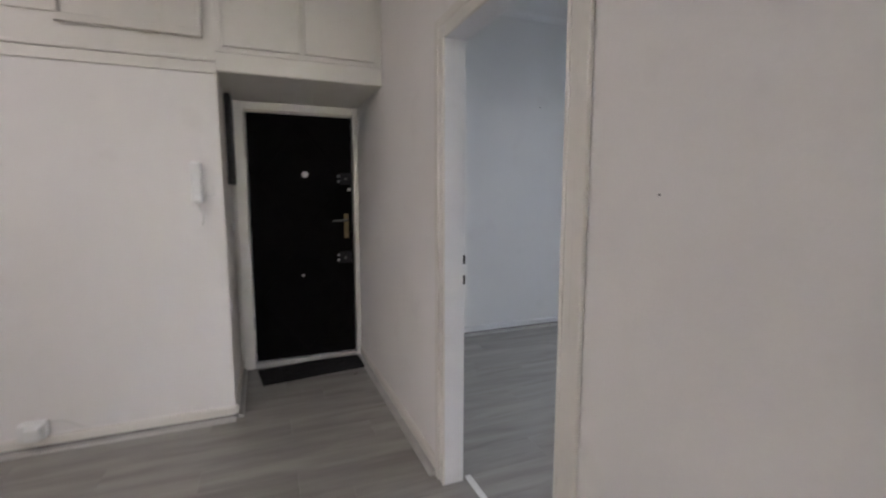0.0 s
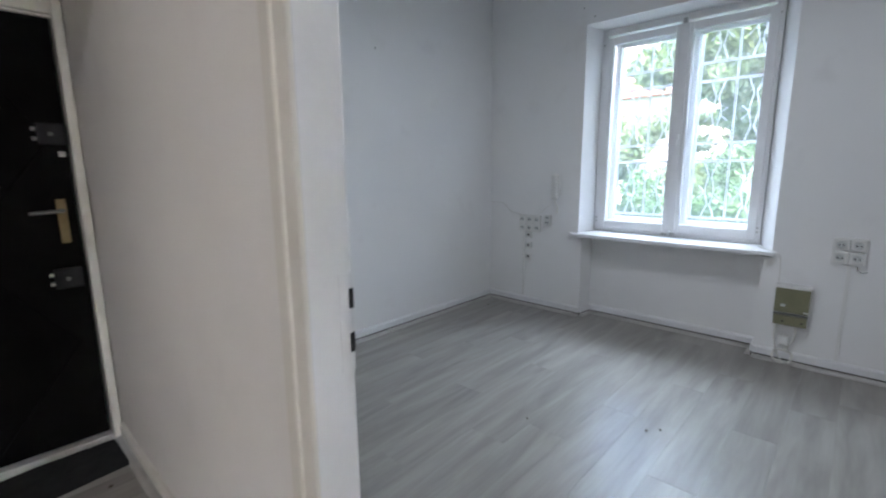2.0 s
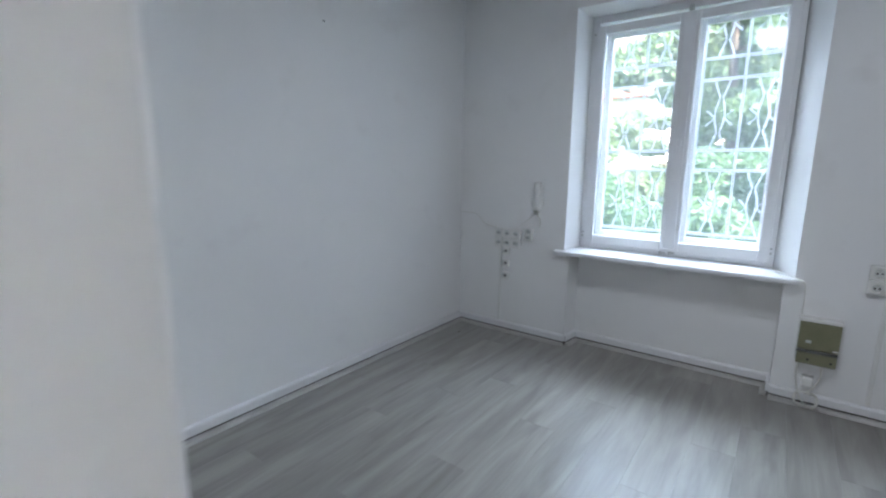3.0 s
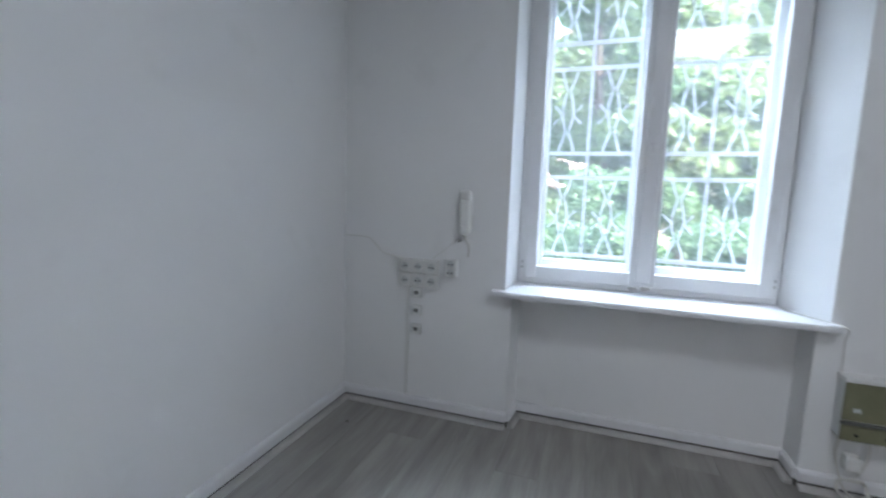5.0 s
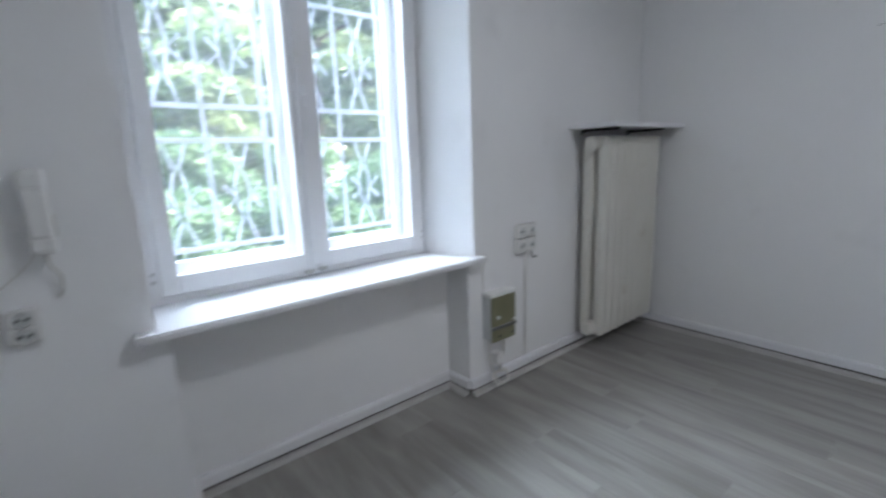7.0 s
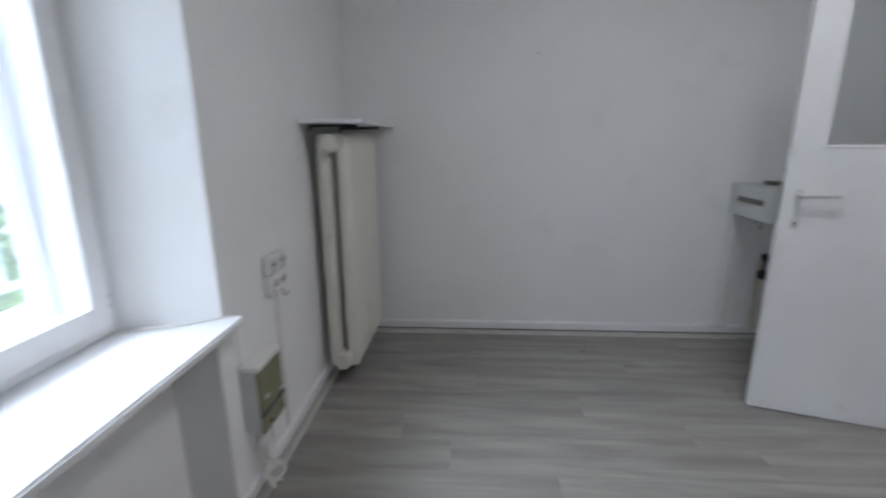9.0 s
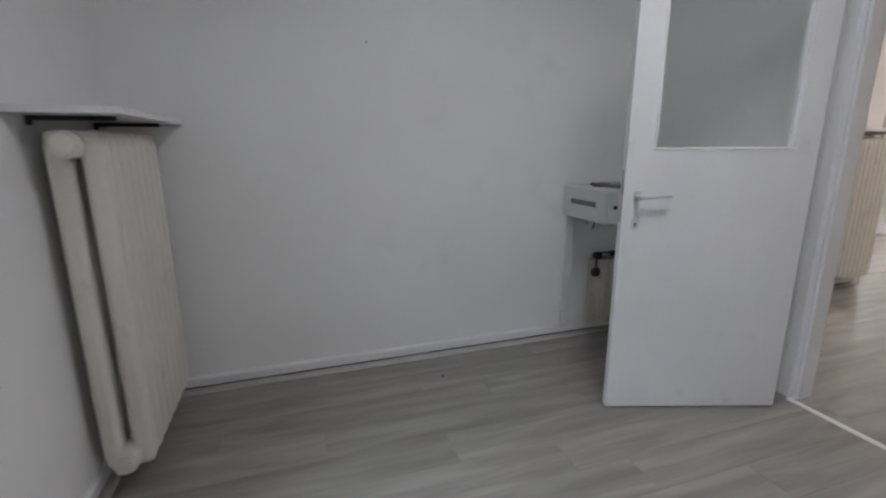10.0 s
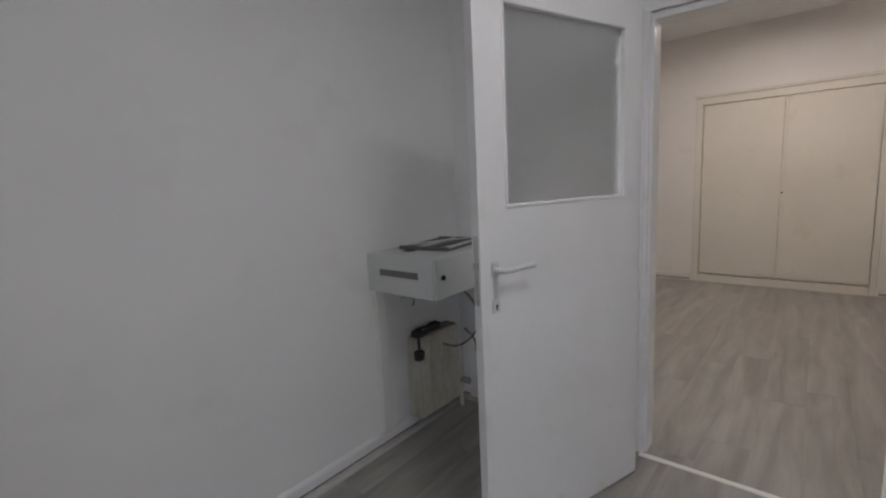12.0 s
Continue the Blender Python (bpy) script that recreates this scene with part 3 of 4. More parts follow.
def ceiling_lamp(label, x, y, z, wide, drop):
    """Square fitting, flush or on a short stem: sheet metal pan, white rim round the open light field."""
    c = thing("ceiling_lamp", label, "lamp", (x, y, z - drop))
    if drop:
        part("stem", rod(B(), (0, 0, -0.002), (0, 0, drop - 0.001), 0.008), GLOSS, c)
        part("rose", rod(B(), (0, 0, drop - 0.03), (0, 0, drop - 0.001), 0.05, 20), GLOSS, c)
    h = wide / 2
    part("pan", box(B(), -h - 0.03, -h - 0.03, -0.05, h + 0.03, h + 0.03, -0.001, 0.004), GLOSS, c)
    for x0, y0, x1, y1 in ((-h - 0.03, -h - 0.03, h + 0.03, -h), (-h - 0.03, h, h + 0.03, h + 0.03), (-h - 0.03, -h, -h, h), (h, -h, h + 0.03, h)):
        part("rim", box(B(), x0, y0, -0.09, x1, y1, -0.051, 0.003), GLOSS, c)


ceiling_lamp("square white ceiling lamp, switched on", 2.78, 2.50, ZC, 0.56, 0.30)
# unseen fitting, added to brighten the hall from its west part
ceiling_lamp("unseen square ceiling lamp added to light the hall", -1.20, 2.10, HC, 0.51, 0.0)


# ---- sockets, cables and boxes on the window wall ----
def outlet(parent, y, z, w=0.076, h=0.076, deep=0.03, face="x"):
    """One socket: bevelled body, round well with two dark holes and a pin. On the plane x = XW, facing -x."""
    b = part("socket", box(B(), XW - deep, y - w / 2, z - h / 2, XW - 0.001, y + w / 2, z + h / 2, 0.006), PLASTIC, parent)
    bm = B()
    bmesh.ops.create_cone(bm, cap_ends=False, segments=20, radius1=w * 0.32, radius2=w * 0.27, depth=0.006, matrix=Matrix.Translation((XW - deep - 0.0025, y, z)) @ Euler((0, radians(90), 0)).to_matrix().to_4x4())
    part("rim", bm, PLASTIC, b)
    # flat grey disc: the shade of a sunken well is put into its colour
    part("well", rod(B(), (XW - deep - 0.0012, y, z), (XW - deep + 0.001, y, z), w * 0.27, 20), GREYMET, b, "shaded socket well")
    for dy in (-0.0095, 0.0095):
        part("hole", rod(B(), (XW - deep - 0.003, y + dy, z - 0.002), (XW - deep, y + dy, z - 0.002), 0.005, 8), HOLE, b)
    part("pin", rod(B(), (XW - deep - 0.009, y, z + 0.012), (XW - deep, y, z + 0.012), 0.003, 8), STEEL, b)


bank = thing("socket_bank", "white surface bank of six power sockets", "socket")
for k in range(3):
    for z in (0.83, 0.753):
        outlet(bank, 4.21 - 0.077 * k, z)
one = thing("socket", "single white double-hole wall socket", "socket")
outlet(one, 3.95, 0.857, 0.07, 0.05), outlet(one, 3.95, 0.812, 0.07, 0.05)
for z in (0.683, 0.584, 0.479):
    s = thing("data_socket", "small white data socket with a grey port", "socket", group="data sockets in a column")
    part("body", box(B(), XW - 0.028, 4.112, z - 0.03, XW - 0.001, 4.168, z + 0.03, 0.006), PLASTIC, s)
    part("port", box(B(), XW - 0.031, 4.128, z - 0.008, XW - 0.027, 4.152, z + 0.012), GREYDARK, s)
    # narrow grey strip over the +y edge of the body
    part("side_strip", box(B(), XW - 0.030, 4.16, z - 0.022, XW - 0.02, 4.171, z + 0.022, 0.003), GREYMET, s)
t = thing("cable_trunking", "thin white cable trunking down to the skirting", "trunking")
part("cover", box(B(), XW - 0.012, 4.19, 0.09, XW - 0.001, 4.208, 0.715, 0.002), PLASTIC, t)
t = thing("cable_trunking", "thin white cable trunking down to the skirting", "trunking")
part("cover", box(B(), XW - 0.012, 1.892, 0.09, XW - 0.001, 1.912, 0.70, 0.002), PLASTIC, t)
bank = thing("socket_bank", "white surface bank of four power sockets", "socket")
for y in (1.952, 1.873):
    for z in (0.826, 0.747):
        outlet(bank, y, z)
part("cable", tube(B(), smooth_path([(XW - 0.02, 1.87, 0.70), (XW - 0.02, 1.86, 0.672), (XW - 0.02, 1.84, 0.665), (XW - 0.02, 1.82, 0.672)]), 0.003), GREYDARK, bank)


def intercom(label, at, rz, hook):
    """Handset in its cradle, facing -y in its own coordinates."""
    h = thing("intercom_handset", label, "intercom", at, rz=rz)
    part("cradle", box(B(), -0.028, -0.02, 0.03, 0.028, -0.001, 0.20, 0.008), PLASTIC, h)
    part("handset", box(box(box(B(), -0.03, -0.065, 0.0, 0.03, -0.021, 0.055, 0.016), -0.03, -0.065, 0.165, 0.03, -0.021, 0.225, 0.016), -0.026, -0.066, 0.04, 0.026, -0.035, 0.18, 0.012), PLASTIC, h)
    part("cord", tube(B(), smooth_path([(0.0, -0.035, 0.005), (0.005, -0.034, -0.03), (0.022, -0.03, -0.06), (0.02, -0.02, -0.1), (0.012, -0.01, -0.12)]), 0.005), CABLE, h)
    part("wire", tube(B(), smooth_path([(0.02, -0.012, 0.06), (hook * 0.5, -0.006, 0.04), (hook, -0.004, 0.045), (hook, -0.003, 0.1)]), 0.0025), CABLE, h)
    return h


intercom("white wall intercom handset beside the window", (XW, 3.875, 1.02), -90, 0.03)
intercom("white wall intercom handset on the hall wall", (0.235, HN, 1.285), 0, 0.075)
c = thing("loose_cable", "thin white cable run loosely across the wall", "cable")
part("cable", tube(B(), smooth_path([(XW - 0.004, 4.597, 0.972), (XW - 0.005, 4.45, 0.968), (XW - 0.006, 4.40, 0.93), (XW - 0.006, 4.35, 0.888), (XW - 0.008, 4.24, 0.87)]), 0.0028), CABLE, c)
c = thing("loose_cable", "thin white cable from the intercom to the sockets", "cable")
part("cable", tube(B(), smooth_path([(XW - 0.006, 4.06, 0.872), (XW - 0.005, 3.99, 0.93), (XW - 0.005, 3.92, 0.99), (XW - 0.012, 3.89, 1.04)]), 0.002), CABLE, c)

bx = thing("distribution_box", "olive grey metal distribution box with a white lid rim", "electrical box")
part("body", box(B(), 4.430, 2.06, 0.285, XW - 0.001, 2.24, 0.535, 0.006), GREYMET, bx)
part("top_cover", box(B(), 4.417, 2.055, 0.522, XW - 0.001, 2.244, 0.542, 0.004), PLASTIC, bx)
part("upper_door", box(B(), 4.420, 2.060, 0.362, 4.431, 2.238, 0.520, 0.003), OLIVE, bx)
part("lip", box(B(), 4.413, 2.058, 0.346, 4.431, 2.240, 0.356, 0.002), GREYDARK, bx)
part("lower_panel", box(B(), 4.420, 2.062, 0.277, 4.431, 2.236, 0.342, 0.003), OLIVE, bx)
for y in (2.085, 2.185):
    part("screw", rod(B(), (4.415, y, 0.305), (4.421, y, 0.305), 0.006), HOLE, bx)
part("sticker", box(B(), 4.418, 2.18, 0.40, 4.420, 2.205, 0.417), GREYMET, bx, "small pale sticker")
part("sticker", box(B(), 4.418, 2.055, 0.372, 4.420, 2.085, 0.38), PLASTIC, bx, "small white sticker")
c = thing("cable_coil", "coiled beige cable under the distribution box", "cable")
coil = [(4.43 + 0.012 * math.sin(3 * a), 2.165 + (0.052 + 0.004 * math.sin(2.3 * a)) * math.cos(a), 0.062 + (0.045 + 0.004 * math.cos(1.7 * a)) * math.sin(a) + 0.003) for a in [k * 0.3 for k in range(62)]]
part("coil", tube(B(), coil, 0.005), CABLE, c)
part("tail", tube(B(), smooth_path([(4.46, 2.215, 0.285), (4.46, 2.225, 0.2), (4.45, 2.21, 0.12), (4.44, 2.19, 0.06), (4.42, 2.15, 0.02)]), 0.0045), CABLE, c)
part("tail", tube(B(), smooth_path([(4.46, 2.12, 0.285), (4.455, 2.115, 0.2), (4.45, 2.14, 0.13), (4.44, 2.17, 0.10)]), 0.0045), CABLE, c)
part("plug", box(B(), 4.43, 2.14, 0.135, XW - 0.002, 2.195, 0.2, 0.01), PLASTIC, c)
c = thing("loose_cable", "thin cable from the sill corner to the box", "cable")
part("cable", tube(B(), smooth_path([(4.72, 2.40, 0.746), (4.6, 2.37, 0.745), (4.50, 2.30, 0.744), (4.44, 2.25, 0.735), (4.48, 2.238, 0.68), (4.482, 2.235, 0.6), (4.482, 2.236, 0.5)]), 0.0025), CABLE, c)

# ---- the corner behind the door ----
cb = thing("wall_cabinet", "pale grey metal network cabinet fixed to the wall", "cabinet")
part("body", box(B(), 1.47, YS + 0.002, 0.835, 2.10, 1.115, 1.02, 0.004), GREYMET, cb)
part("front", box(B(), 1.475, 1.116, 0.838, 2.096, 1.13, 1.017, 0.003), GREYMET, cb)
part("lock", rod(rod(B(), (2.05, 1.13, 0.93), (2.05, 1.136, 0.93), 0.012), (2.05, 1.136, 0.93), (2.05, 1.142, 0.93), 0.007), HOLE, cb, "black cam lock")
part("vent", box(B(), 2.10, 0.79, 0.92, 2.103, 1.03, 0.95), GREYDARK, cb, "grey ventilation slot")
part("side_panel", box(B(), 2.10, 0.75, 0.85, 2.1025, 1.08, 0.90), GREYMET, cb)
part("cable_inlet", rod(B(), (1.97, 0.86, 1.0195), (1.97, 0.86, 1.0215), 0.03, 20), HOLE, cb, "dark round opening")
part("hanging_bracket", box(box(B(), 1.99, 0.80, 0.79, 1.995, 0.815, 0.835), 1.97, 0.80, 0.785, 1.995, 0.815, 0.79), STEEL, cb)
tray = thing("cover_panel", "dark grey slotted metal panel lying on the cabinet", "panel", (1.76, 0.90, 1.022), rz=8)
part("sheet", box(B(), -0.19, -0.14, 0.0, 0.19, 0.14, 0.006, 0.002), GREYDARK, tray)
for k in range(4):
    part("ridge", box(B(), -0.18, -0.12 + 0.075 * k, 0.007, 0.18, -0.105 + 0.075 * k, 0.016, 0.002), GREYMET if k % 2 else GREYDARK, tray)
for x in (-0.185, 0.175):
    part("rim", box(B(), x, -0.14, 0.006, x + 0.01, 0.14, 0.018, 0.002), GREYDARK, tray)
part("strap", tube(B(), [(-0.17, 0.1, 0.02), (0.0, -0.02, 0.021), (0.16, -0.1, 0.02)], 0.004), GREYMET, tray)
t = thing("cable_trunking", "wide white cable trunking below the cabinet", "trunking")
part("cover", box(B(), 2.025, YS + 0.001, 0.09, 2.09, YS + 0.035, 0.832, 0.003), PLASTIC, t)
pr = thing("wall_heater", "stained off-white flat metal wall casing", "heater")
part("casing", box(B(), 1.56, YS + 0.03, 0.10, 1.90, YS + 0.115, 0.54, 0.012), STAINED, pr)
for k in range(4):
    part("flute", box(B(), 1.585 + 0.08 * k, YS + 0.114, 0.12, 1.64 + 0.08 * k, YS + 0.122, 0.52, 0.004), STAINED, pr)
part("back_plate", box(B(), 1.6, YS + 0.001, 0.12, 1.86, YS + 0.03, 0.52), GREYMET, pr)
part("top_grille", box(B(), 1.58, YS + 0.04, 0.54, 1.88, YS + 0.105, 0.549), GREYDARK, pr)
pl = thing("power_plug", "black power plugs and leads lying on the casing", "plug")
part("plug", box(B(), 1.855, YS + 0.075, 0.549, 1.91, YS + 0.12, 0.59, 0.012), HOLE, pl)
part("plug", box(B(), 1.69, YS + 0.05, 0.5495, 1.76, YS + 0.1, 0.585, 0.012), HOLE, pl)
part("lead", tube(B(), smooth_path([(1.72, YS + 0.08, 0.57), (1.78, YS + 0.1, 0.582), (1.84, YS + 0.06, 0.575), (1.88, YS + 0.1, 0.58), (1.92, YS + 0.14, 0.53), (1.915, YS + 0.14, 0.47)]), 0.007), HOLE, pl)
part("plug_head", box(B(), 1.895, YS + 0.118, 0.445, 1.945, YS + 0.16, 0.50, 0.012), HOLE, pl)
c = thing("loose_cable", "dark green cable looping down behind the door", "cable")
part("cable", tube(B(), smooth_path([(1.80, 1.0, 0.834), (1.72, 1.03, 0.75), (1.64, 1.02, 0.62), (1.62, 0.95, 0.50), (1.66, 0.88, 0.45), (1.72, 0.83, 0.47)]), 0.006), GREYDARK, c)
c = thing("loose_cable", "dusty grey cables tangled in the corner behind the door", "cable")
part("cable", tube(B(), smooth_path([(1.52, 0.83, 0.50), (1.47, 0.86, 0.42), (1.50, 0.90, 0.33), (1.45, 0.93, 0.25), (1.49, 0.97, 0.16), (1.46, 1.02, 0.10)]), 0.007), GREYDARK, c)
part("cable", tube(B(), smooth_path([(1.50, 0.85, 0.46), (1.53, 0.90, 0.38), (1.46, 0.91, 0.30), (1.52, 0.92, 0.22), (1.47, 1.00, 0.13), (1.50, 1.10, 0.06)]), 0.005), CABLE, c)
part("plug", box(B(), 1.44, 0.90, 0.24, 1.48, 0.96, 0.29, 0.01), PLASTIC, c)
part("hook", tube(B(), smooth_path([(2.02, 0.92, 0.835), (2.02, 0.92, 0.80), (2.03, 0.925, 0.775), (2.035, 0.93, 0.79)]), 0.004), GREYDARK, c)
pv = thing("heating_pipe", "old painted heating pipe with a valve", "pipe")
part("pipe", rod(B(), (1.50, YS + 0.07, 0.001), (1.50, YS + 0.07, 0.30), 0.012), RADPAINT, pv)
part("branch", rod(B(), (1.50, YS + 0.07, 0.18), (1.575, YS + 0.07, 0.18), 0.011), RADPAINT, pv)
part("valve", rod(B(), (1.50, YS + 0.07, 0.17), (1.50, YS + 0.13, 0.17), 0.02, 10), STEEL, pv, "dull metal valve")
part("pipe", rod(B(), (1.44, 0.80, 0.055), (1.44, 1.05, 0.055), 0.011), RADPAINT, pv)


# ---- hall: entrance door ----
ed = thing("entrance_door", "black padded entrance door with several locks", "door")
dy = 4.475
part("leaf", box(B(), 0.475, dy, 0.045, 1.237, dy + 0.045, 1.93, 0.006), BLACK, ed)
for za, zc in ((0.09, 0.95), (1.0, 1.88)):
    zm, xm = (za + zc) / 2, 0.856
    for p, q in (((0.53, zm), (xm, zc)), ((xm, zc), (1.18, zm)), ((1.18, zm), (xm, za)), ((xm, za), (0.53, zm))):
        part("seam", tube(B(), [(p[0], dy - 0.001, p[1]), ((p[0] + q[0]) / 2, dy - 0.003, (p[1] + q[1]) / 2), (q[0], dy - 0.001, q[1])], 0.005), BLACK, ed)
part("peephole", rod(rod(B(), (0.877, dy - 0.006, 1.485), (0.877, dy, 1.485), 0.024, 20), (0.877, dy - 0.01, 1.485), (0.877, dy - 0.006, 1.485), 0.014, 16), PLASTIC, ed, "pale round peephole cover")
for x, z in ((1.165, 1.455), (1.15, 0.83)):
    lk = part("lock_case", box(B(), x - 0.03, dy - 0.035, z - 0.045, x + 0.07, dy, z + 0.045, 0.006), RUBBER, ed, "dark grey rim lock")
    for dz in (-0.02, 0.02):
        part("knob", rod(B(), (x - 0.045, dy - 0.018, z + dz), (x - 0.029, dy - 0.018, z + dz), 0.009), STEEL, lk)
    part("cylinder", rod(B(), (x + 0.015, dy - 0.045, z), (x + 0.015, dy - 0.034, z), 0.009), GREYDARK, lk)
part("chain_stay", box(B(), 1.2, dy - 0.012, 1.36, 1.225, dy, 1.385, 0.003), STEEL, ed)
part("handle_plate", box(B(), 1.165, dy - 0.008, 0.985, 1.20, dy, 1.18, 0.003), BRASS, ed, "worn brass handle plate")
part("door_handle", tube(B(), smooth_path([(1.182, dy - 0.006, 1.13), (1.182, dy - 0.045, 1.13), (1.165, dy - 0.055, 1.13), (1.07, dy - 0.055, 1.125)]), 0.008, 8), GREYDARK, ed, "", True)
part("stud", rod(B(), (0.837, dy - 0.006, 0.70), (0.837, dy, 0.70), 0.012), STEEL, ed)
for z in (0.3, 1.6):
    part("hinge", rod(B(), (0.468, dy - 0.006, z), (0.468, dy - 0.006, z + 0.1), 0.008), STEEL, ed)
fr = thing("door_frame", "cream painted frame of the entrance door", "door frame")
fr["kind"] = "structure"
for x0, x1 in ((0.385, 0.462), (1.243, 1.279)):
    part("jamb", box(B(), x0, dy - 0.045, 0.0, x1, 4.519, 1.998, 0.006), CREAM, fr)
part("jamb_step", box(B(), 0.362, dy + 0.0, 0.0, 0.384, 4.519, 1.998, 0.004), CREAM, fr)
part("head", box(B(), 0.462, dy - 0.044, 1.937, 1.243, 4.519, 1.998, 0.006), CREAM, fr)
part("head_bead", box(B(), 0.464, dy - 0.03, 1.926, 1.241, dy - 0.006, 1.9365, 0.003), CREAM, fr)
part("door_sill", box(B(), 0.464, dy - 0.04, 0.0, 1.241, 4.519, 0.042, 0.006), SHOE, fr, "worn wooden door sill")
mat = thing("door_mat", "dark grey ribbed doormat before the entrance door", "doormat", (0.875, 4.275, 0.004), rz=7)
part("backing", box(B(), -0.385, -0.155, 0, 0.385, 0.155, 0.006, 0.002), RUBBER, mat)
for k in range(24):
    part("rib", box(B(), -0.38, -0.148 + 0.0125 * k, 0.006, 0.38, -0.141 + 0.0125 * k, 0.010), RUBBER, mat)
mc = thing("meter_cabinet", "narrow black meter panel on the niche wall", "electrical box")
# raised near-black box, nothing is cut into the wall
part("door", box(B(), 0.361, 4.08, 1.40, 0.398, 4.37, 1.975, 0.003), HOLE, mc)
part("handle", box(B(), 0.398, 4.09, 1.66, 0.404, 4.10, 1.70), GREYDARK, mc)
sw = thing("light_switch", "small white bell switch in the niche", "switch")
part("plate", box(B(), 0.361, 4.28, 1.08, 0.376, 4.34, 1.14, 0.004), PLASTIC, sw)

# overhead storage and its doors
bh = thing("overhead_cupboard", "cream painted overhead storage doors above the entrance", "cupboard")
fy = HN
for x0, x1 in ((0.40, 0.80), (0.83, 1.24)):
    part("door", box(B(), x0, fy - 0.016, 2.135, x1, fy + 0.001, 2.80, 0.004), CREAM, bh)
part("bottom_rail", box(B(), 0.36, fy - 0.010, 2.002, XH - 0.008, fy + 0.001, 2.10, 0.003), CREAM, bh)
part("ledge", box(B(), 0.36, fy - 0.018, 2.10, XH - 0.008, fy + 0.001, 2.122, 0.004), CREAM, bh)
part("post", box(B(), 0.365, fy - 0.012, 2.123, 0.392, fy + 0.001, 2.84, 0.003), CREAM, bh)
bh = thing("overhead_cupboard", "cream painted overhead storage doors along the hall wall", "cupboard")
for x0, x1 in ((-0.92, -0.335), (-0.30, 0.105), (0.122, 0.275)):
    part("door", box(B(), x0, fy - 0.008, 2.21, x1, fy + 0.001, 2.80, 0.003), CREAM, bh)
bm = B()
box(bm, -0.335, fy - 0.03, 2.165, 0.30, fy + 0.001, 2.205, 0.006), box(bm, 0.275, fy - 0.028, 2.206, 0.30, fy + 0.001, 2.82, 0.006), box(bm, -0.335, fy - 0.028, 2.206, -0.312, fy + 0.001, 2.82, 0.006)
part("moulding", bm, CREAM, bh)
part("ledge", box(B(), -2.5, fy - 0.022, 2.045, 0.358, fy + 0.001, 2.066, 0.005), CREAM, bh)
part("lower_ledge", box(B(), -2.5, fy - 0.012, 1.985, 0.358, fy - 0.0005, 2.044, 0.004), CREAM, bh)
so = thing("wall_socket", "white surface socket with an adapter above the skirting", "socket")
part("body", box(B(), -0.64, HN - 0.06, 0.088, -0.52, HN - 0.001, 0.175, 0.01), PLASTIC, so)
part("adapter", box(B(), -0.60, HN - 0.10, 0.095, -0.53, HN - 0.059, 0.165, 0.012), PLASTIC, so)
part("cord", tube(B(), smooth_path([(-0.52, HN - 0.02, 0.16), (-0.46, HN - 0.008, 0.15), (-0.40, HN - 0.006, 0.11), (-0.34, HN - 0.012, 0.094)]), 0.003), CABLE, so)
nail = thing("wall_nail", "small dark nail hole in the hall plaster", "nail")
part("head", rod(B(), (XH - 0.009, 1.49, 1.33), (XH - 0.006, 1.49, 1.33), 0.002, 8), HOLE, nail)

for label, a, b_ in (("tiny dark nail hole in the plain wall", (3.08, YN - 0.004, 2.16), (3.08, YN, 2.16)), ("tiny grey plug hole in the wall", (3.31, YS, 1.78), (3.31, YS + 0.003, 1.78)), ("small filled screw hole above the window", (XW - 0.003, 3.69, 2.55), (XW, 3.69, 2.55)), ("small filled screw hole above the window", (XW - 0.003, 3.60, 2.47), (XW, 3.60, 2.47))):
    nail = thing("wall_nail", label, "nail")
    part("head", rod(B(), a, b_, 0.005, 8), GREYDARK, nail)

# built-in cupboard in the far wall of the hall
cu = thing("built_in_cupboard", "tall cream built-in cupboard with two doors", "cupboard")
for ya, yb in ((1.30, 2.045), (2.06, 2.80)):
    part("door", box(B(), HW - 0.03, ya, 0.105, HW + 0.004, yb, 2.05, 0.004), CUPBOARD, cu)
bm = B()
box(bm, HW - 0.06, 1.222, 0.0, HW + 0.012, 1.294, 2.138, 0.005), box(bm, HW - 0.06, 2.806, 0.0, HW + 0.012, 2.858, 2.138, 0.005)
box(bm, HW - 0.06, 1.295, 2.058, HW + 0.012, 2.805, 2.138, 0.005), box(bm, HW - 0.06, 1.295, 0.0, HW + 0.012, 2.805, 0.09, 0.005)
part("frame", bm, CUPBOARD, cu)
part("cornice", box(B(), HW, 1.20, 2.139, HW + 0.03, 2.88, 2.165, 0.006), CUPBOARD, cu)
part("cover_strip", box(B(), HW + 0.004, 2.048, 0.11, HW + 0.022, 2.078, 2.045, 0.004), CUPBOARD, cu)
part("knob", rod(B(), (HW + 0.022, 2.062, 1.05), (HW + 0.036, 2.062, 1.05), 0.010), BRASS, cu)
part("back", box(B(), HW - 0.1, 1.23, 0.0, HW - 0.065, 2.85, 2.13), CUPBOARD, cu)
jb = thing("junction_box", "small olive junction box high on the hall wall", "electrical box")
part("cover", box(B(), HW + 0.001, 0.61, 2.755, HW + 0.05, 0.79, 2.835, 0.006), OLIVE, jb)

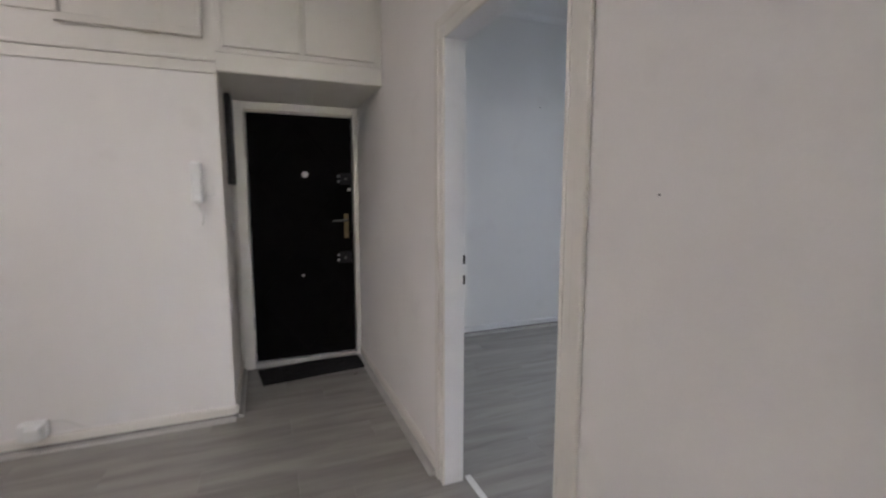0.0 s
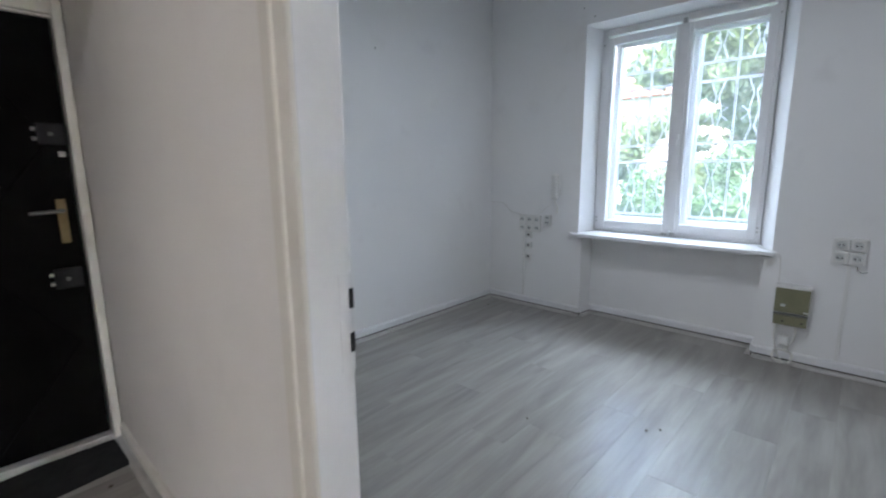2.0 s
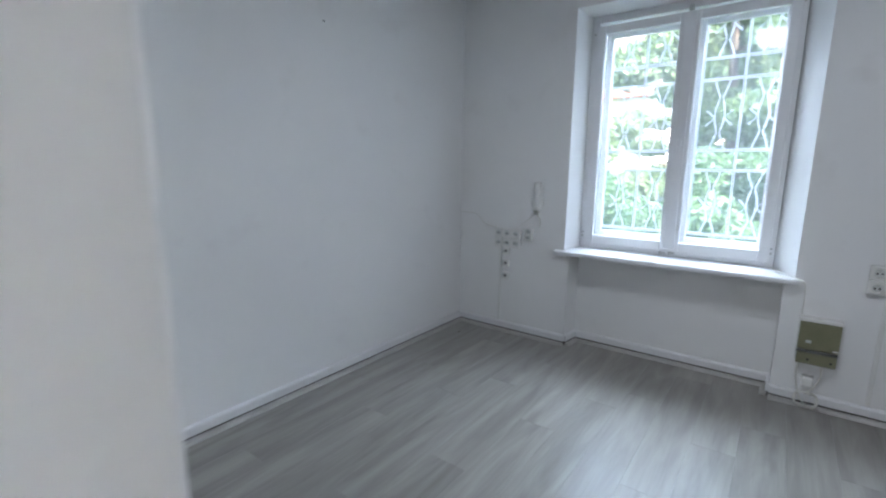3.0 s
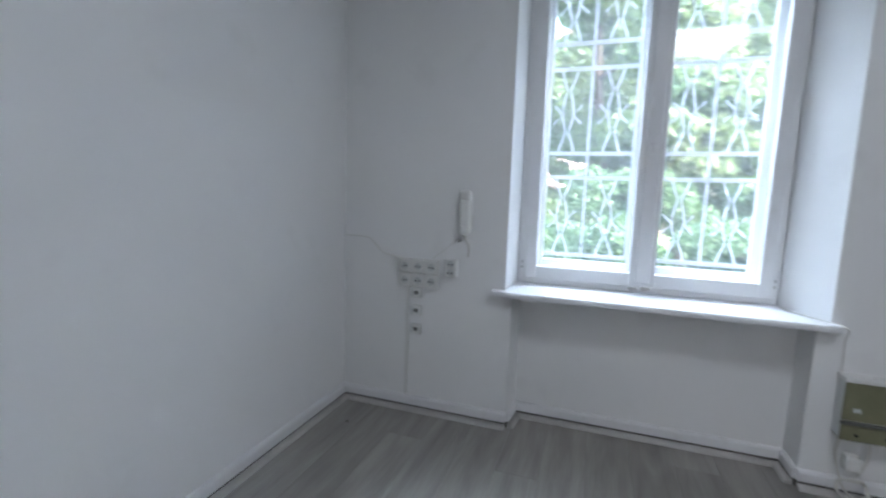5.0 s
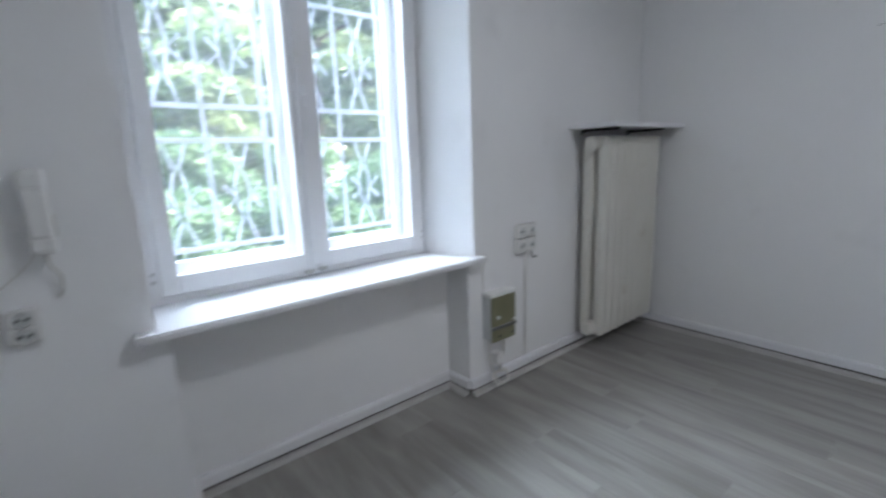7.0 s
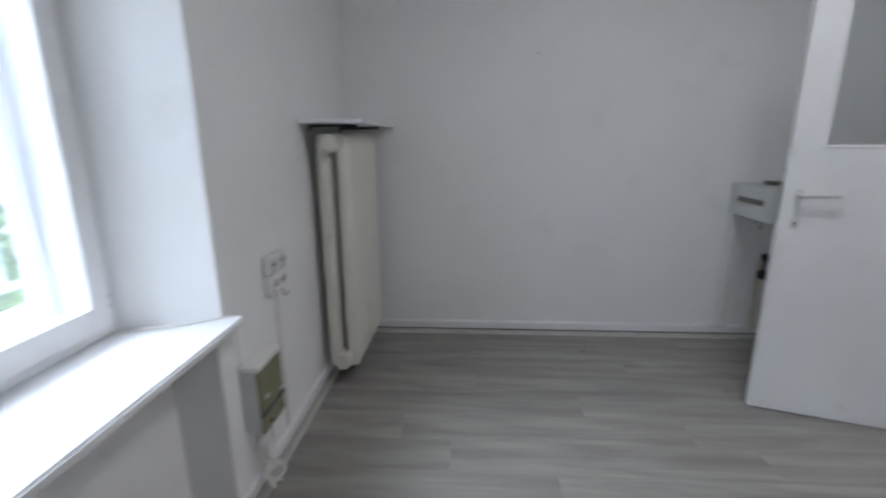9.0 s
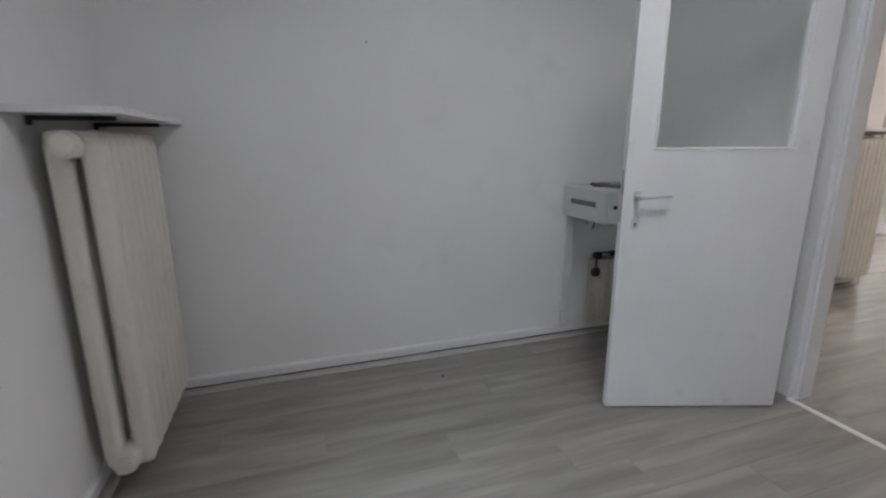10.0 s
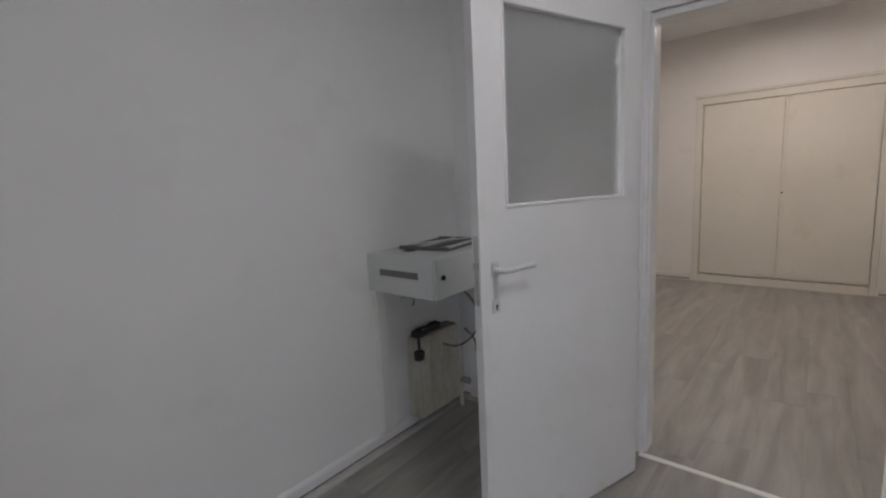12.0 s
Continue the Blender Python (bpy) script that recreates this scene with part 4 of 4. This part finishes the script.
# doorway in the hall's south wall and the window of the room beyond
fr = thing("door_frame", "cream painted frame of the doorway to the next room", "door frame")
fr["kind"] = "structure"
for x0, x1 in ((SX0 - 0.07, SX0 + 0.02), (SX1 - 0.02, SX1 + 0.07)):
    part("jamb", box(B(), x0, HS - 0.17, 0, x1, HS + 0.02, 2.07, 0.006), CREAM, fr)
part("head", box(B(), SX0 + 0.02, HS - 0.17, 1.98, SX1 - 0.02, HS + 0.019, 2.07, 0.006), CREAM, fr)
def plain_window(name, label, m, wide, z0, z1):
    """A two-pane window across x, centred on its own origin."""
    w = thing(name, label, "window")
    w.matrix_basis = m
    w["kind"] = "structure"
    h = wide / 2
    for x0, x1, za, zb_ in ((-h, -h + 0.07, z0, z1), (h - 0.07, h, z0, z1), (-h + 0.07, h - 0.07, z0, z0 + 0.08), (-h + 0.07, h - 0.07, z1 - 0.08, z1), (-0.05, 0.05, z0 + 0.08, z1 - 0.08)):
        part("window_frame", box(B(), x0, -0.035, za, x1, 0.035, zb_, 0.006), GLOSS, w)
    part("window_sill", box(B(), -h - 0.05, 0.1, z0 - 0.04, h + 0.05, 0.28, z0 - 0.004, 0.006), GLOSS, w)
    for x0, x1 in ((-h + 0.07, -0.05), (0.05, h - 0.07)):
        p = part("pane", box(B(), x0, -0.002, z0 + 0.08, x1, 0.002, z1 - 0.08), GLASS, w)
        p.visible_shadow = False


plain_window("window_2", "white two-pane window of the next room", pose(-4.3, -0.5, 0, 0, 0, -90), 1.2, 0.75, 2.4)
# unseen window, added round the lamp that lights the hall
plain_window("window_3", "wide unseen window added to light the next room and hall", pose(0.05, -3.5, 0), 2.1, 0.75, 2.5)


# ---- crumbs of plaster on the floor ----
rng = random.Random(4)
for x, y in ((4.22, 4.42), (3.05, 2.55), (3.10, 2.50), (3.0, 0.98), (2.75, 3.05), (1.15, 4.05)):
    d = thing("debris", "small dark crumb lying on the floor", "debris", (x, y, 0.0035), "crumbs on the floor", rng.uniform(0, 180))
    bm = B()
    bmesh.ops.create_icosphere(bm, subdivisions=1, radius=0.008)
    for v in bm.verts:
        v.co = Vector((v.co.x * rng.uniform(0.7, 1.5), v.co.y * rng.uniform(0.6, 1.0), max(v.co.z * 0.6, -0.004) + 0.004))
    part("crumb", bm, BARK, d)


# ---- outside ----
structure("ground", box(B(), -400, -400, -1.4, 400, 400, -1.2), GRASS, "mown lawn around the house", "ground")


def leaf_cloud(name, parent, material, centres, count, size, seed):
    """Many small bent leaves scattered in clumps."""
    r = np.random.default_rng(seed)
    c = np.array([p[:3] for p in centres])
    rad = np.array([p[3:] for p in centres])
    w = rad.prod(1) ** 0.67
    pick = r.choice(len(c), count, p=w / w.sum())
    d = r.normal(size=(count, 3))
    d /= np.linalg.norm(d, axis=1)[:, None]
    pos = c[pick] + d * rad[pick] * (r.random(count)[:, None] ** 0.4)
    u = r.normal(size=(count, 3))
    u /= np.linalg.norm(u, axis=1)[:, None]
    v = np.cross(u, r.normal(size=(count, 3)))
    v /= np.linalg.norm(v, axis=1)[:, None]
    s = (size * r.uniform(0.6, 1.4, count))[:, None]
    n = np.cross(u, v)
    verts = np.stack([pos - u * s, pos + v * s * 0.45 + n * s * 0.15, pos + u * s, pos - v * s * 0.45 + n * s * 0.15], 1).reshape(-1, 3)
    idx = np.arange(count) * 4
    faces = np.stack([idx, idx + 1, idx + 2, idx + 3], 1)
    me = bpy.data.meshes.new(name)
    me.from_pydata(verts.tolist(), [], faces.tolist())
    me.materials.append(material)
    ob = new(name, me)
    ob.parent = parent
    return ob


def bush(label, x, y, rx, ry, high, seed, material, count=17000, size=0.055):
    b = thing("shrub", label, "shrub", (x, y, -1.2), "shrubs below the window")
    r = random.Random(seed)
    for k in range(5):
        a = r.uniform(0, 6.28)
        part("stem", rod(B(), (0.1 * math.cos(a), 0.1 * math.sin(a), 0), (rx * 0.6 * math.cos(a), ry * 0.6 * math.sin(a), high * 0.7), 0.02, 6, 0.008), BARK, b)
    cl = [(r.uniform(-rx, rx), r.uniform(-ry, ry), r.uniform(0.25, 0.92) * high, r.uniform(0.25, 0.5), r.uniform(0.25, 0.5), r.uniform(0.2, 0.4)) for _ in range(26)]
    leaf_cloud("foliage", b, material, cl, count, size, seed)
    return b


def tree(label, x, y, high, spread, seed, material, count=42000, size=0.10, low=0.3):
    t = thing("tree", label, "tree", (x, y, -1.2), "trees in the garden")
    r = random.Random(seed)
    top = Vector((r.uniform(-0.4, 0.4), r.uniform(-0.4, 0.4), high * 0.8))
    tr = smooth_path([(0, 0, 0), (0.08, -0.05, high * 0.25), (top.x * 0.5, top.y * 0.5, high * 0.5), tuple(top)], 5)
    bm = B()
    for i in range(len(tr) - 1):
        ra, rb = 0.17 * (1 - i / len(tr)) + 0.03, 0.17 * (1 - (i + 1) / len(tr)) + 0.03
        rod(bm, tr[i], tr[i + 1], ra, 9, rb)
    part("trunk", bm, BARK, t)
    cl = []
    for k in range(11):
        a, h = k * 2.4 + r.uniform(-0.4, 0.4), high * (low + (0.85 - low) * k / 11)
        reach = spread * r.uniform(0.6, 1.0) * (1.15 - 0.6 * k / 11)
        p0 = Vector(tr[min(int(h / high / 0.8 * (len(tr) - 1)), len(tr) - 1)])
        p1 = p0 + Vector((reach * math.cos(a), reach * math.sin(a), r.uniform(0.1, 0.9)))
        part("limb", rod(B(), p0, p1, 0.05, 6, 0.012), BARK, t)
        for f in (0.45, 0.75, 1.0):
            q = p0.lerp(p1, f)
            for _ in range(2):
                cl.append((q.x + r.uniform(-0.5, 0.5), q.y + r.uniform(-0.5, 0.5), q.z + r.uniform(-0.5, 0.5), r.uniform(0.35, 0.75), r.uniform(0.35, 0.75), r.uniform(0.2, 0.45)))
    leaf_cloud("crown", t, material, cl, count, size, seed)
    return t


for k, (x, y, rx, ry, h) in enumerate(((8.2, 4.6, 0.8, 1.1, 2.3), (8.0, 2.6, 0.8, 1.2, 2.2), (8.3, 0.4, 0.8, 1.2, 2.5), (8.4, 7.2, 0.9, 1.4, 2.4), (8.8, -2.2, 1.0, 1.4, 2.7), (10.5, 6.0, 1.1, 1.6, 2.6), (10.2, -5.0, 1.2, 1.8, 3.0), (10.0, 2.0, 1.0, 1.6, 2.9))):
    bush("dense green garden shrub", x, y, rx, ry, h, 20 + k, LEAF)
for k, (x, y, h, s) in enumerate(((11.5, 3.2, 7.5, 2.6), (12.5, -0.6, 8.0, 2.8), (11.0, -4.4, 7.0, 2.6), (14.5, 1.4, 9.0, 3.0), (13.0, -8.5, 8.5, 3.0), (16.0, -4.5, 9.5, 3.2), (18.0, 3.6, 10.0, 3.4), (19.5, -1.5, 11.0, 3.6), (20.0, -9.0, 10.5, 3.6))):
    tree("leafy garden tree with light green foliage", x, y, h, s, 40 + k, LEAF2)
for k, (x, y, h, s) in enumerate(((-8.6, -1.6, 6.0, 2.2), (-9.5, -4.5, 7.0, 2.4), (-10.5, 0.8, 7.0, 2.4))):
    tree("leafy garden tree behind the next room", x, y, h, s, 60 + k, LEAF2, 9000)


def house(name, label, x, y, depth, width, high, storeys, bays, wall, roof_h):
    """A block facing -x, with windows in its front and a hipped roof with eaves."""
    h = thing(name, label, "house", (x, y, -1.2))
    part("wall", box(B(), 0, 0, 0, depth, width, high), wall, h)
    bm = B()
    e = 0.5
    lo = [bm.verts.new(p) for p in ((-e, -e, high), (depth + e, -e, high), (depth + e, width + e, high), (-e, width + e, high))]
    hi = [bm.verts.new(p) for p in ((depth / 2, depth / 2, high + roof_h), (depth / 2, width - depth / 2, high + roof_h))]
    bm.faces.new(lo[::-1])
    for f in ((lo[0], lo[1], hi[0]), (lo[1], lo[2], hi[1], hi[0]), (lo[2], lo[3], hi[1]), (lo[3], lo[0], hi[0], hi[1])):
        bm.faces.new(f)
    part("roof", bm, ROOF, h)
    part("eaves", box(B(), -e - 0.02, -e, high - 0.22, -0.002, width + e, high - 0.002), ROOF, h)
    for s in range(storeys):
        for b in range(bays):
            yc, zc = width * (b + 0.5) / bays, 1.0 + s * (high - 0.6) / storeys
            wd = part("window", ring(B(), -0.04, 0.05, yc - 0.55, yc + 0.55, zc, zc + 1.4, 0.07, bev=0.0), GLOSS, h)
            part("pane", box(B(), -0.015, yc - 0.48, zc + 0.07, -0.005, yc + 0.48, zc + 1.33), DARKGLASS, wd)
            part("glazing_bar", box(B(), -0.035, yc - 0.03, zc + 0.07, -0.016, yc + 0.03, zc + 1.33), GLOSS, wd)
            part("sill", box(B(), -0.12, yc - 0.65, zc - 0.06, -0.001, yc + 0.65, zc - 0.002), RENDERW, wd)
    return h


house("villa", "white rendered house with a red brown roof", 24, 7.5, 8, 14, 6.0, 2, 5, RENDERW, 1.8)
house("apartment_house", "pale pink apartment house behind the garden", 36, -2, 10, 32, 13.0, 4, 9, PINK, 2.5)


# ---- floor boards, last ----
rng = random.Random(11)


def boards(parent, x0, x1, y0, y1, first):
    """Laminate boards along x, in a loose running bond; alike lengths share a mesh."""
    wide, long_, meshes = 0.193, 1.29, {}
    y, row = y0, 0
    while y < y1 - 0.005:
        w = min(wide, y1 - y)
        x = x0 - (first + row * 0.43 + rng.choice((0, 0.11, 0.2))) % long_
        while x < x1:
            a, b = max(x, x0), min(x + long_, x1)
            if b - a > 0.02:
                key = (round(b - a, 2), round(w, 3))
                if key not in meshes:
                    bm = box(B(), 0, 0, 0, b - a - 0.0006, w - 0.0006, 0.008)
                    bmesh.ops.bevel(bm, geom=[e for e in bm.edges if min(v.co.z for v in e.verts) > 0.007], offset=0.0006, segments=1, affect="EDGES")
                    me = bpy.data.meshes.new("plank")
                    bm.to_mesh(me)
                    bm.free()
                    me.materials.append(FLOOR)
                    meshes[key] = me
                p = new("plank", meshes[key])
                p.location = (a, y, -0.0045)
                p.parent = parent
            x += long_
        y += wide
        row += 1


fl = structure("floor", box(B(), XH, -0.2, -0.12, 4.7, 4.9, -0.006), SUBFLOOR, "grey oak laminate floor of the room", "floor")
boards(fl, 1.40, 4.65, YS, YN, 0.2)
fl = structure("floor_hall", box(B(), HW - 0.6, HS - 0.15, -0.12, XH, 4.9, -0.0065), SUBFLOOR, "grey oak laminate floor of the hall", "floor")
boards(fl, HW - 0.05, 1.40, HS - 0.14, 4.55, 0.6)
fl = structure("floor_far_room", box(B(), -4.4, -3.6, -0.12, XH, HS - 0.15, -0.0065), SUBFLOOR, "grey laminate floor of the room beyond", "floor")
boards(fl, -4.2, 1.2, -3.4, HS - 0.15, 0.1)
